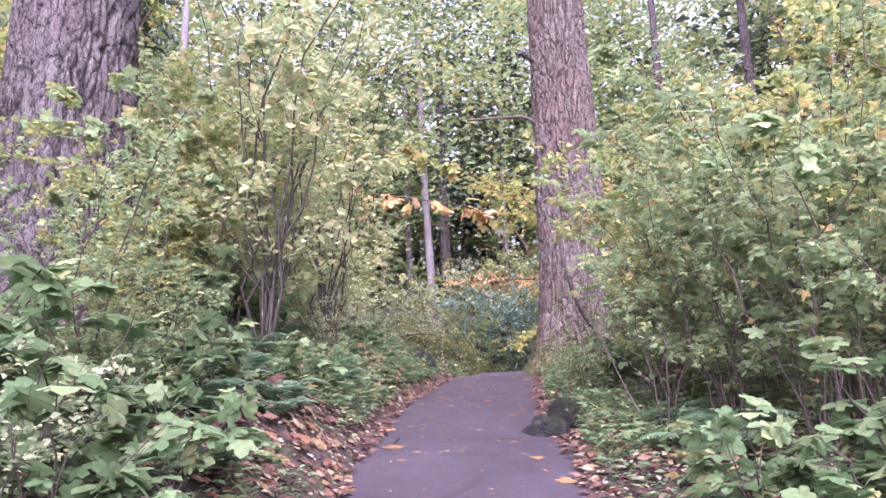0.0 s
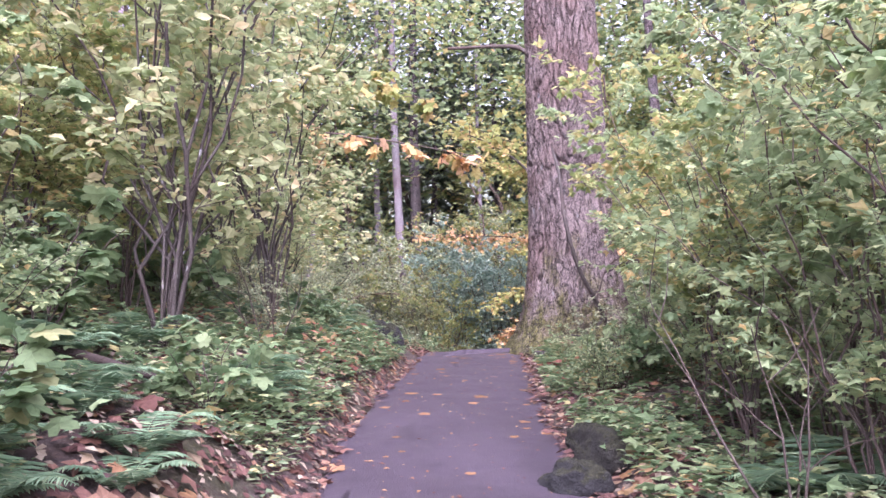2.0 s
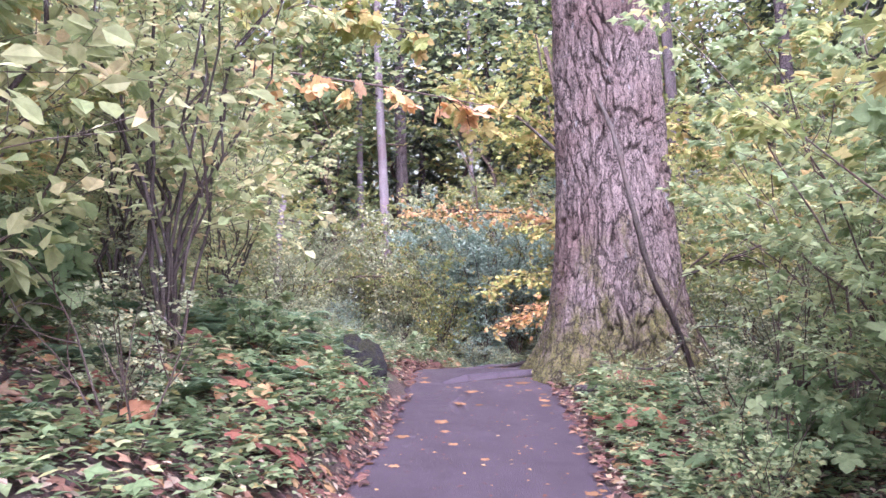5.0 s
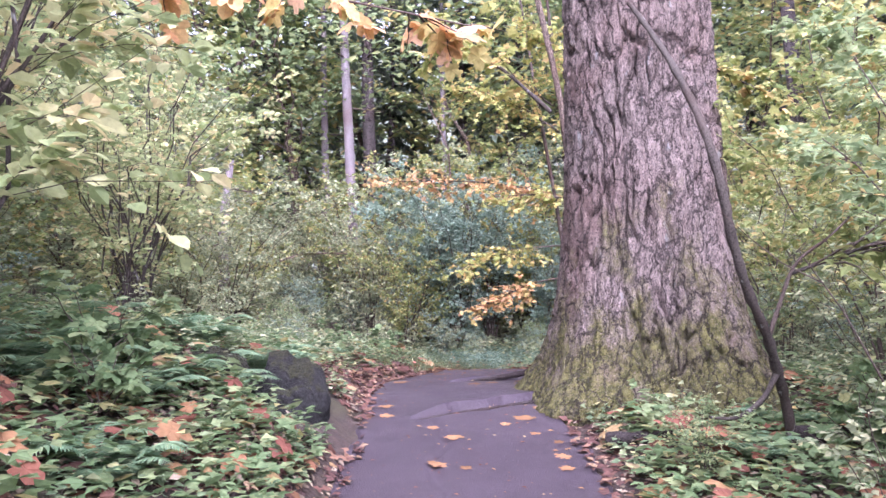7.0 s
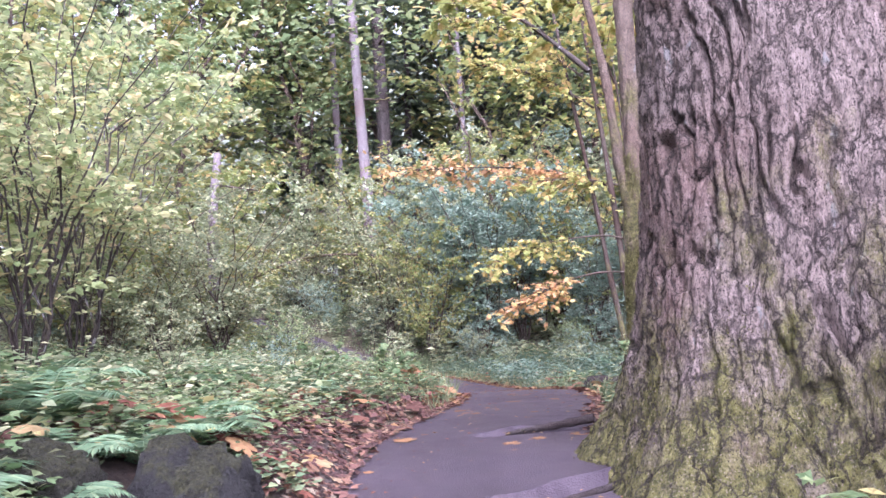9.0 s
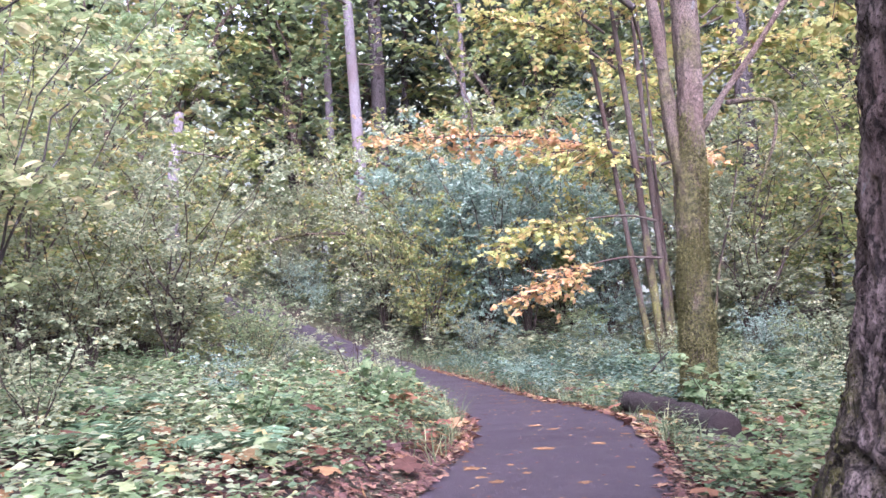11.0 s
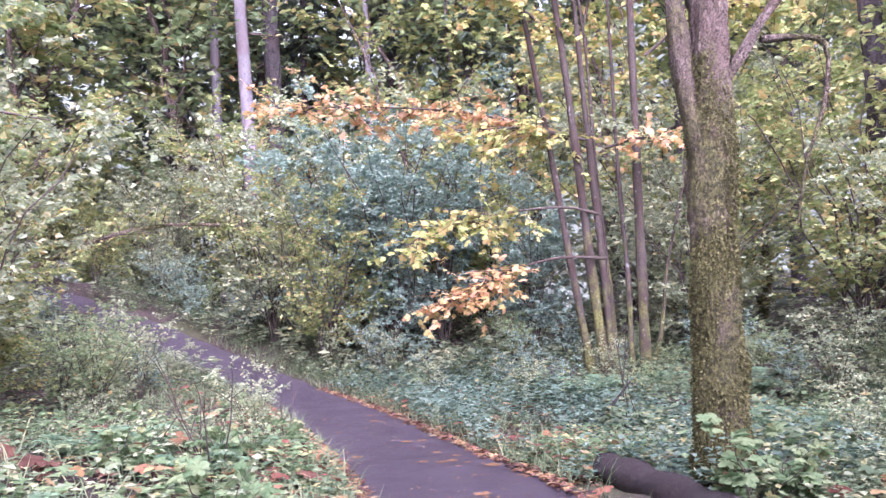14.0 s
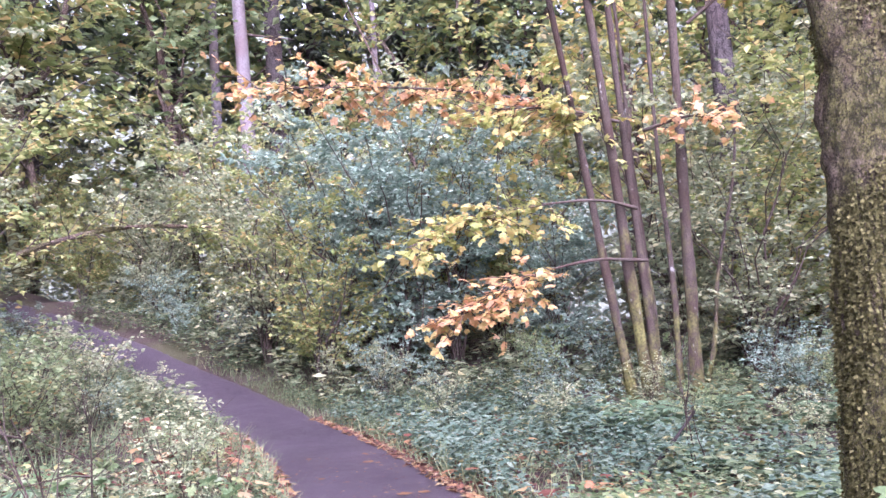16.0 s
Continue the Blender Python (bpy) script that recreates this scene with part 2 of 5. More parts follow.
LEAF_ORANGE = leaf_material("orange_maple_leaf", [(0.0, (0.42, 0.36, 0.12)), (0.35, (0.52, 0.34, 0.13)), (0.75, (0.56, 0.29, 0.13)), (1.0, (0.56, 0.36, 0.22))], 0.5, 0.48)
LEAF_FIR = leaf_material("fir_needles", [(0.0, (0.06, 0.085, 0.06)), (1.0, (0.14, 0.17, 0.12))], 0.55, 0.2)
LEAF_FERN = leaf_material("fern_frond", [(0.0, (0.095, 0.175, 0.095)), (0.7, (0.155, 0.245, 0.14)), (1.0, (0.23, 0.3, 0.16))], 0.5, 0.42)
LEAF_HERB = leaf_material("herb_leaf", [(0.0, (0.06, 0.1, 0.05)), (0.5, (0.11, 0.155, 0.08)), (0.85, (0.185, 0.215, 0.11)), (1.0, (0.33, 0.29, 0.12))], 0.5, 0.35)
LEAF_BERRY = leaf_material("thimbleberry_leaf", [(0.0, (0.085, 0.145, 0.06)), (0.6, (0.14, 0.205, 0.09)), (0.92, (0.2, 0.25, 0.115)), (1.0, (0.34, 0.29, 0.11))], 0.5, 0.48)
LEAF_DEAD = leaf_material("dead_leaf", [(0.0, (0.042, 0.024, 0.023)), (0.35, (0.08, 0.037, 0.032)), (0.65, (0.125, 0.058, 0.043)), (0.88, (0.18, 0.1, 0.06)), (1.0, (0.24, 0.175, 0.105))], 0.7, 0.15)
LEAF_FALLEN = leaf_material("fallen_maple_leaf", [(0.0, (0.065, 0.028, 0.022)), (0.4, (0.15, 0.06, 0.036)), (0.75, (0.25, 0.14, 0.05)), (1.0, (0.24, 0.18, 0.09))], 0.7, 0.15, 0.5)
LEAF_GRASS = leaf_material("grass_blade", [(0.0, (0.1, 0.145, 0.07)), (0.6, (0.16, 0.2, 0.1)), (1.0, (0.26, 0.27, 0.14))], 0.5, 0.35)

# ------------------------------------------------------------------ numeric helpers
RNG = np.random.default_rng(7)


def lattice(ix, iy, seed):
    h = (ix.astype(np.int64) * 374761393 + iy.astype(np.int64) * 668265263 + seed * 974634777) & 0x7FFFFFFF
    h = ((h ^ (h >> 13)) * 1274126177) & 0x7FFFFFFF
    return ((h ^ (h >> 16)) & 0xFFFF) / 65535.0


def vnoise(x, y, seed=0):
    """Smooth value noise in 0..1."""
    x, y = np.asarray(x, float), np.asarray(y, float)
    ix, iy = np.floor(x), np.floor(y)
    fx, fy = x - ix, y - iy
    fx, fy = fx * fx * (3 - 2 * fx), fy * fy * (3 - 2 * fy)
    a, b = lattice(ix, iy, seed), lattice(ix + 1, iy, seed)
    c, d = lattice(ix, iy + 1, seed), lattice(ix + 1, iy + 1, seed)
    return (a + (b - a) * fx) * (1 - fy) + (c + (d - c) * fx) * fy


def smooth_table(v, xs, ys, soft=0.8):
    return sum(np.interp(v + o * soft, xs, ys) for o in (-1, -0.5, 0, 0.5, 1)) / 5


# the trail's middle line and its height along y
TRAIL_Y = [-60, -5, 0, 3, 5.5, 8.5, 10, 12.2, 13.5, 15.3, 16.5, 18, 20, 23, 24.5, 27.5, 30, 32, 34, 36, 38, 40, 44, 70]
TRAIL_X = [-3, -0.1, -0.02, 0.0, 0.1, 0.22, 0.38, 0.66, 0.78, 0.85, 1.1, 1.6, 1.95, 1.9, 1.75, 1.35, 0.75, 0.0, -0.9, -2.4, -4.3, -6.6, -11.5, -40]
RISE_Y = [-60, -6, 0, 1.7, 3.3, 5.5, 8.5, 10, 12.7, 14, 15.3, 17, 19, 21, 24, 28, 31, 34, 36, 38, 40, 44, 60, 2500]
RISE_Z = [-6, -0.9, 0.1, 0.42, 0.86, 1.4, 1.87, 2.12, 2.5, 2.7, 2.82, 2.8, 2.78, 2.7, 2.48, 2.43, 2.5, 2.85, 3.4, 4.1, 4.9, 6.2, 9.5, 16]
HALF = 0.8


def trail_x(y):
    return smooth_table(np.asarray(y, float), TRAIL_Y, TRAIL_X)


def trail_z(y):
    return smooth_table(np.asarray(y, float), RISE_Y, RISE_Z)


def ground_z(x, y):
    x, y = np.asarray(x, float), np.asarray(y, float)
    d = x - trail_x(y)
    left, right = np.clip(-d - HALF, 0, 400), np.clip(d - HALF, 0, 400)
    bank = np.interp(y, [0, 4, 12, 14.2, 15.6, 19, 22, 26], [0.45, 0.6, 0.62, 0.5, 0.16, 0.14, 0.28, 0.12])
    z = trail_z(y) + bank * (1 - np.exp(-left / 0.7)) + 0.1 * np.clip(left, 0, 14)
    z = z - np.clip(trail_z(y) - 2.45, 0, 99) * np.clip((y - 30) / 2, 0, 1) * np.clip((d - 2) / 8, 0, 1) * 0.85
    z = z + np.interp(y, [15, 18, 24, 27], [0.1, -0.1, -0.1, 0.05]) * (1 - np.exp(-right / 0.4)) + np.interp(y, [8, 16, 24], [-0.05, 0.0, 0.03]) * np.clip(right - 0.8, 0, 12)
    off = np.clip((left + right) / 0.5, 0, 1)
    bumps = (vnoise(x * 1.6, y * 1.6, 3) - 0.5) * 0.16 + (vnoise(x * 5, y * 5, 4) - 0.5) * 0.07
    far = (vnoise(x * 0.05, y * 0.05, 9) - 0.5) * np.clip((left + right - 20) / 40, 0, 1) * 5
    return z - 0.035 + bumps * off + far


def mesh_np(name, co, faces, mats=(), mat_index=None, smooth=False):
    """A mesh from arrays: co (n, 3); faces, a list of (m, k) index arrays."""
    me = bpy.data.meshes.new(name)
    co = np.ascontiguousarray(co, dtype=np.float32)
    faces = [f for f in faces if len(f)]
    loops = np.concatenate([f.ravel() for f in faces]).astype(np.int32)
    sizes = np.concatenate([np.full(len(f), f.shape[1]) for f in faces])
    starts = np.concatenate([[0], np.cumsum(sizes)[:-1]]).astype(np.int32)
    me.vertices.add(len(co))
    me.vertices.foreach_set("co", co.ravel())
    me.loops.add(len(loops))
    me.loops.foreach_set("vertex_index", loops)
    me.polygons.add(len(sizes))
    me.polygons.foreach_set("loop_start", starts)
    me.polygons.foreach_set("use_smooth", np.full(len(sizes), smooth))
    for m in mats:
        me.materials.append(m)
    if mat_index is not None:
        me.polygons.foreach_set("material_index", mat_index.astype(np.int32))
    me.update(calc_edges=True)
    return me


def part(name, me, parent, label=""):
    ob = new(name, me)
    ob.parent = parent
    return tagged(ob, label)


class Tubes:
    """Collects tapered tubes along lines into one mesh."""

    def __init__(self):
        self.co, self.quads, self.count = [], [], 0

    def add(self, line, radii, sides=6, wobble=0.0):
        line, radii = np.asarray(line, float), np.asarray(radii, float)
        way = np.gradient(line, axis=0)
        way /= np.linalg.norm(way, axis=1, keepdims=True) + 1e-9
        ref = np.array([1.0, 0.0, 0.0]) if abs(way[:, 0]).mean() < 0.7 else np.array([0.0, 0.0, 1.0])
        a = np.cross(way, ref)
        a /= np.linalg.norm(a, axis=1, keepdims=True) + 1e-9
        b = np.cross(way, a)
        ang = np.arange(sides) * 2 * np.pi / sides
        rr = radii[:, None] * (1 + wobble * (RNG.random((len(line), sides)) - 0.5))
        ring = line[:, None] + rr[..., None] * (a[:, None] * np.cos(ang)[None, :, None] + b[:, None] * np.sin(ang)[None, :, None])
        i = np.arange(len(line) - 1)[:, None] * sides + np.arange(sides)[None]
        j = np.arange(len(line) - 1)[:, None] * sides + (np.arange(sides)[None] + 1) % sides
        self.quads.append(np.stack([i, j, j + sides, i + sides], -1).reshape(-1, 4) + self.count)
        self.co.append(ring.reshape(-1, 3))
        self.count += ring.shape[0] * sides

    def mesh(self, name, mat, smooth=True):
        return mesh_np(name, np.concatenate(self.co), [np.concatenate(self.quads)], (mat,), smooth=smooth)


# leaf outlines: points (across, along, lift) and triangles
OVAL = (np.array([(0, 0, 0), (0.3, 0.35, 0.07), (0.24, 0.72, 0.05), (0, 1, -0.08), (-0.24, 0.72, 0.05), (-0.3, 0.35, 0.07)], float),
        np.array([(0, 1, 2), (0, 2, 3), (0, 3, 4), (0, 4, 5)]))
KITE = (np.array([(0, 0, 0), (0.32, 0.45, 0.08), (0, 1, -0.06), (-0.32, 0.45, 0.08)], float), np.array([(0, 1, 2), (0, 2, 3)]))
MAPLE_HALF = [(0.0, 0.0, 0.0), (0.24, -0.1, -0.03), (0.44, 0.04, -0.02), (0.37, 0.2, 0.03), (0.62, 0.38, -0.05), (0.53, 0.6, -0.04), (0.29, 0.55, 0.04), (0.25, 0.8, 0.0), (0.0, 1.0, -0.07)]
MAPLE = (np.array([(0, 0.34, 0.05)] + MAPLE_HALF + [(-x, y, z) for x, y, z in MAPLE_HALF[-2:0:-1]], float),
         np.array([(0, i, i + 1) for i in range(1, 16)] + [(0, 16, 1)]))
LOBED = (np.array([(0, 0, 0), (0.52, 0.36, -0.04), (0.2, 0.5, 0.05), (0, 1, -0.06), (-0.2, 0.5, 0.05), (-0.52, 0.36, -0.04)], float),
         np.array([(0, 1, 2), (0, 2, 3), (0, 3, 4), (0, 4, 5)]))
NEEDLE = (np.array([(-0.014, 0, 0), (0.014, 0, 0), (0.01, 0.6, 0.02), (-0.01, 0.6, 0.02), (0.06, 1, 0.25)], float), np.array([(0, 1, 2), (0, 2, 3), (3, 2, 4)]))
SPRAY = (np.array([(0, 0, 0), (0.2, 0.35, -0.02), (0, 1, -0.14), (-0.2, 0.35, -0.02)], float), np.array([(0, 1, 2), (0, 2, 3)]))


PINNA = (np.array([(0, 0, 0), (0.085, 0.12, 0.0), (0.06, 0.55, -0.03), (0, 1, -0.1), (-0.06, 0.55, -0.03), (-0.085, 0.12, 0.0)], float), np.array([(0, 1, 2), (0, 2, 3), (0, 3, 4), (0, 4, 5)]))


def unit(v):
    return v / (np.linalg.norm(v, axis=-1, keepdims=True) + 1e-9)


def leaves(shape, at, way, up, size):
    """Leaf blades at the places given: returns points and triangles."""
    pts, tris = shape
    y = unit(way)
    x = unit(np.cross(y, up))
    z = np.cross(x, y)
    s = np.asarray(size, float).reshape(-1, 1, 1)
    co = at[:, None] + s * (pts[None, :, 0:1] * x[:, None] + pts[None, :, 1:2] * y[:, None] + pts[None, :, 2:3] * z[:, None])
    f = tris[None] + (np.arange(len(at)) * len(pts))[:, None, None]
    return co.reshape(-1, 3), f.reshape(-1, 3)


def leaf_mesh(name, shape, at, way, up, size, mat):
    co, f = leaves(shape, at, way, up, size)
    return mesh_np(name, co, [f], (mat,))


def curve_line(a, way, length, n, droop, rng, jitter=0.12):
    """A bending line of n points."""
    pts, p, w = [np.array(a, float)], np.array(a, float), unit(np.array(way, float))
    for _ in range(n - 1):
        w = unit(w + rng.normal(0, jitter, 3) + np.array([0, 0, -droop]))
        p = p + w * (length / (n - 1))
        pts.append(p)
    return np.array(pts)


def along(line, t):
    i = np.clip(t, 0, 0.999) * (len(line) - 1)
    k = i.astype(int)
    f = (i - k)[:, None]
    return line[k] * (1 - f) + line[k + 1] * f, unit(line[k + 1] - line[k])


def twig_leaves(line, n, rng, flat=0.35):
    """Leaves in pairs along a twig: places, ways and upper sides."""
    t = 0.12 + 0.88 * rng.random(n)
    at, w = along(line, t)
    side = unit(np.cross(w, np.array([0, 0, 1.0])))
    sgn = np.where(rng.random(n) < 0.5, 1.0, -1.0)[:, None]
    way = unit(w * 0.7 + side * sgn + rng.normal(0, 0.35, (n, 3)) + np.array([0, 0, -0.3]))
    up = unit(np.array([0, 0, 1.0]) + way * np.array([0.5, 0.5, 0]) + rng.normal(0, flat, (n, 3)))
    return at + way * 0.015, way, up


def build_plant(seed, stems, height, spread, twigs, per_twig, twig_len, shape, size, leaf, bark, stem_r=0.014, first=0.25, sides=5,
                flat=0.5, droop=0.05, side_twigs=True, name="shrub", stem_name="stem", trunk=None, start=0.06, lean=0.25):
    """A shrub or many-stemmed tree: an Empty at its foot, one mesh for each main stem, one for the twigs and one for the crown."""
    rng = np.random.default_rng(seed)
    root = new(name)
    twig_tubes = Tubes()
    at, way, up, sz = [], [], [], []
    for k in range(stems):
        az = 2 * np.pi * (k + rng.random() * 0.8) / stems
        out = np.array([np.cos(az), np.sin(az), 0])
        h = height * (0.72 + 0.4 * rng.random())
        n = 9
        s = np.linspace(0, 1, n)
        reach = spread * (0.4 + 0.7 * rng.random()) if stems > 1 else spread * lean
        line = out[None] * (start * rng.random() + reach * s[:, None] ** 1.6) + np.array([0, 0, 1.0])[None] * (h * s ** 0.9)[:, None]
        line[1:] += rng.normal(0, 0.022 * height, (n - 1, 3)) * np.array([1, 1, 0.3])
        line[0, 2] = -0.08
        r0 = stem_r * (0.6 + 0.8 * rng.random())
        st = Tubes()
        st.add(line, r0 * (1 - 0.85 * s) + 0.002, 7 if stem_r > 0.03 else sides, 0.15)
        part(stem_name, st.mesh(stem_name, bark), root)
        for _ in range(twigs):
            t = first + (1 - first) * rng.random()
            p, w = along(line, np.array([t]))
            a2 = rng.random() * 2 * np.pi
            d = unit(np.array([np.cos(a2), np.sin(a2), 0.25 + 0.5 * rng.random()]) + out * 0.35 + w[0] * 0.3)
            ln = twig_len * (0.5 + 0.7 * rng.random()) * (1.15 - 0.45 * t)
            tw = curve_line(p[0], d, ln, 5, droop, rng)
            tr = max(0.0025, r0 * 0.35 * (1.1 - t))
            twig_tubes.add(tw[::2], np.linspace(tr, 0.0015, 3), 3)
            m = max(3, int(per_twig * (0.6 + 0.8 * rng.random())))
            for sub in range(2):
                q, w2 = along(tw, np.array([0.25 + 0.5 * rng.random()]))
                sd = unit(w2[0] + rng.normal(0, 0.55, 3) * np.array([1, 1, 0.4]))
                sl = curve_line(q[0], sd, ln * 0.55, 3, droop, rng)
                if side_twigs:
                    twig_tubes.add(sl, np.linspace(tr * 0.6, 0.0012, 3), 3)
                for bag, v in zip((at, way, up), twig_leaves(sl, m // 3, rng, flat)):
                    bag.append(v)
                sz.append(size * (0.55 + 0.75 * rng.random(m // 3)))
            for bag, v in zip((at, way, up), twig_leaves(tw, m // 2, rng, flat)):
                bag.append(v)
            sz.append(size * (0.55 + 0.75 * rng.random(m // 2)))
    if twig_tubes.co:
        tagged(part("fine_branching", twig_tubes.mesh("fine_branching", TWIG_BARK), root), kind="stuff")
    tagged(part("crown", leaf_mesh("crown", shape, np.concatenate(at), np.concatenate(way), np.concatenate(up), np.concatenate(sz), leaf), root), kind="stuff")
    return root


def build_fern(seed, fronds=13, length=0.75):
    rng = np.random.default_rng(seed)
    root = new("fern")
    for k in range(fronds):
        az = 2 * np.pi * (k + 0.6 * rng.random()) / fronds
        out = np.array([np.cos(az), np.sin(az), 0])
        ln = length * (0.65 + 0.5 * rng.random())
        s = np.linspace(0, 1, 9)
        rise = 0.75 + 0.55 * rng.random()
        line = out[None] * (ln * 0.85 * s)[:, None] + np.array([0, 0, 1.0])[None] * (ln * (rise * s - 0.72 * rise * s ** 2.2))[:, None]
        n = 30
        t = np.repeat(np.linspace(0.1, 0.99, n), 2)
        at, w = along(line, t)
        side = np.cross(w, np.array([0, 0, 1.0]))
        sgn = np.tile([1.0, -1.0], n)[:, None]
        way = unit(side * sgn + w * 0.35 + np.array([0, 0, -0.12]) + rng.normal(0, 0.06, (2 * n, 3)))
        width = ln * 0.26 * np.sin(np.pi * np.clip(t * 0.92 + 0.1, 0, 1)) ** 0.8 + 0.01
        co, f = leaves(PINNA, at, way, unit(np.array([0, 0, 1.0]) + out * -0.3 + rng.normal(0, 0.1, (2 * n, 3))), width)
        stem = Tubes()
        stem.add(line, np.linspace(0.004, 0.001, 9), 3)
        sc = np.concatenate(stem.co)
        part("frond", mesh_np("frond", np.concatenate([co, sc]), [f, np.concatenate(stem.quads) + len(co)], (LEAF_FERN,)), root)
    return root


def build_conifer(seed, height, radius, reach, bare, branches=70, bark=None):
    """A tall fir: trunk and drooping boughs of flat needle sprays."""
    rng = np.random.default_rng(seed)
    root = new("conifer_tree")
    s = np.linspace(0, 1, 14)
    line = np.stack([rng.normal(0, 0.04, 14).cumsum(), rng.normal(0, 0.04, 14).cumsum(), height * s - 0.3], 1)
    t = Tubes()
    t.add(line, radius * (1 - 0.8 * s), 12, 0.06)
    part("trunk", t.mesh("trunk", bark or FIR_BARK_DARK), root)
    boughs, at, way, up, sz = Tubes(), [], [], [], []
    for _ in range(branches):
        f = bare + (1 - bare) * rng.random() ** 1.1
        p, w = along(line, np.array([f]))
        az = rng.random() * 2 * np.pi
        ln = reach * (1.05 - f) ** 0.7 * (0.5 + 0.6 * rng.random()) + 0.3
        b = curve_line(p[0], (np.cos(az), np.sin(az), 0.05), ln, 6, 0.1, rng, 0.08)
        boughs.add(b, np.linspace(0.03, 0.004, 6), 4)
        n = int(26 * ln)
        a, d, u = twig_leaves(b, n, rng, 0.25)
        at.append(a)
        way.append(unit(d + np.array([0, 0, -0.35])))
        up.append(u)
        sz.append(0.22 + 0.38 * rng.random(n))
    tagged(part("fine_branching", boughs.mesh("fine_branching", TWIG_BARK), root), kind="stuff")
    part("crown", leaf_mesh("crown", SPRAY, np.concatenate(at), np.concatenate(way), np.concatenate(up), np.concatenate(sz), LEAF_FIR), root)
    return root


def on_ground(x, y, turn=0.0, sink=0.0, size=1.0):
    return pose(x, y, float(ground_z(x, y)) - sink, 0, 0, turn) @ Matrix.Scale(size, 4)


def place(root, x, y, turn=0.0, size=1.0):
    """Sets the first one of a kind on the ground."""
    root.location = (x, y, float(ground_z(x, y)))
    root.rotation_euler = (0, 0, radians(turn))
    root.scale = (size, size, size)
    return root


def repeat(root, x, y, turn=0.0, size=1.0):
    ob = copy_thing(root, on_ground(x, y, turn))
    ob.scale = (size, size, size)
    return ob


# ------------------------------------------------------------------ ground and trail
def axis(lo, hi, fine_lo, fine_hi, step, grow=1.25):
    mid = list(np.arange(fine_lo, fine_hi, step))
    a, s = fine_lo, step
    while a > lo:
        s *= grow
        a -= s
        mid.insert(0, a)
    a, s = mid[-1], step
    while a < hi:
        s *= grow
        a += s
        mid.append(a)
    return np.array(mid)


def build_ground():
    gx, gy = axis(-1500, 1500, -6, 9, 0.11), axis(-1500, 2500, -1, 32, 0.13)
    X, Y = np.meshgrid(gx, gy)
    Z = ground_z(X, Y)
    n, m = X.shape
    i = (np.arange(n - 1)[:, None] * m + np.arange(m - 1)[None]).ravel()
    me = mesh_np("ground", np.stack([X, Y, Z], -1).reshape(-1, 3), [np.stack([i, i + 1, i + 1 + m, i + m], 1)], (SOIL,), smooth=True)
    tagged(new("ground", me), "brown forest soil with moss and leaf litter", "ground", kind="structure")


def build_trail():
    ys = np.concatenate([np.arange(-7, 11.5, 0.1), np.arange(11.5, 16.5, 0.02), np.arange(16.5, 56, 0.1)])
    u = np.linspace(-1, 1, 45)
    Y, U = np.meshgrid(ys, u, indexing="ij")
    ragged = 1 + 0.07 * (vnoise(Y * 1.1, U * 0 + np.sign(U) * 9, 21) - 0.5) + 0.1 * (vnoise(Y * 4.5, np.sign(U) * 5, 22) - 0.5)
    wide = np.interp(Y, [0, 4, 12, 20, 30], [0.74, 0.78, 0.8, 0.8, 0.8])
    X = trail_x(Y) + U * wide * np.where(abs(U) > 0.75, ragged, 1)
    Z = trail_z(Y) + 0.012 * (1 - U ** 2) + (vnoise(X * 2.2, Y * 2.2, 23) - 0.5) * 0.02
    # two lips where roots of the big fir have lifted the paving
    for y0, lo, hi, h, slope in ((13.82, 0.35, 1.9, 0.065, 0.46), (15.8, 0.85, 1.9, 0.045, 0.1)):
        dy = Y - (y0 + (X - lo) * slope + (vnoise(X * 5, Y * 0, 25) - 0.5) * 0.12)
        Z = Z + h * np.clip((X - lo) / 0.3, 0, 1) * np.clip((hi - X) / 0.2, 0, 1) * np.where(dy < 0, -1.0 * np.exp(-((dy + 0.05) / 0.035) ** 2), np.exp(-dy / 0.4))
    # a lengthwise crack below the first lip
    crack = X - 0.52 - 0.1 * (Y - 12.6) - (vnoise(Y * 3, Y * 0, 27) - 0.5) * 0.16
    Z = Z - 0.03 * np.exp(-(crack / 0.025) ** 2) * np.clip((Y - 12.0) / 0.2, 0, 1) * np.clip((13.8 - Y) / 0.2, 0, 1)
    Z = Z - np.where(abs(U) > 0.97, 0.05, 0)
    n, m = X.shape
    i = (np.arange(n - 1)[:, None] * m + np.arange(m - 1)[None]).ravel()
    me = mesh_np("trail", np.stack([X, Y, Z], -1).reshape(-1, 3), [np.stack([i, i + 1, i + 1 + m, i + m], 1)], (ASPHALT,), smooth=True)
    tagged(new("trail", me), "narrow worn asphalt trail with ragged edges, lifted by roots", "path", kind="structure")


build_ground()
build_trail()


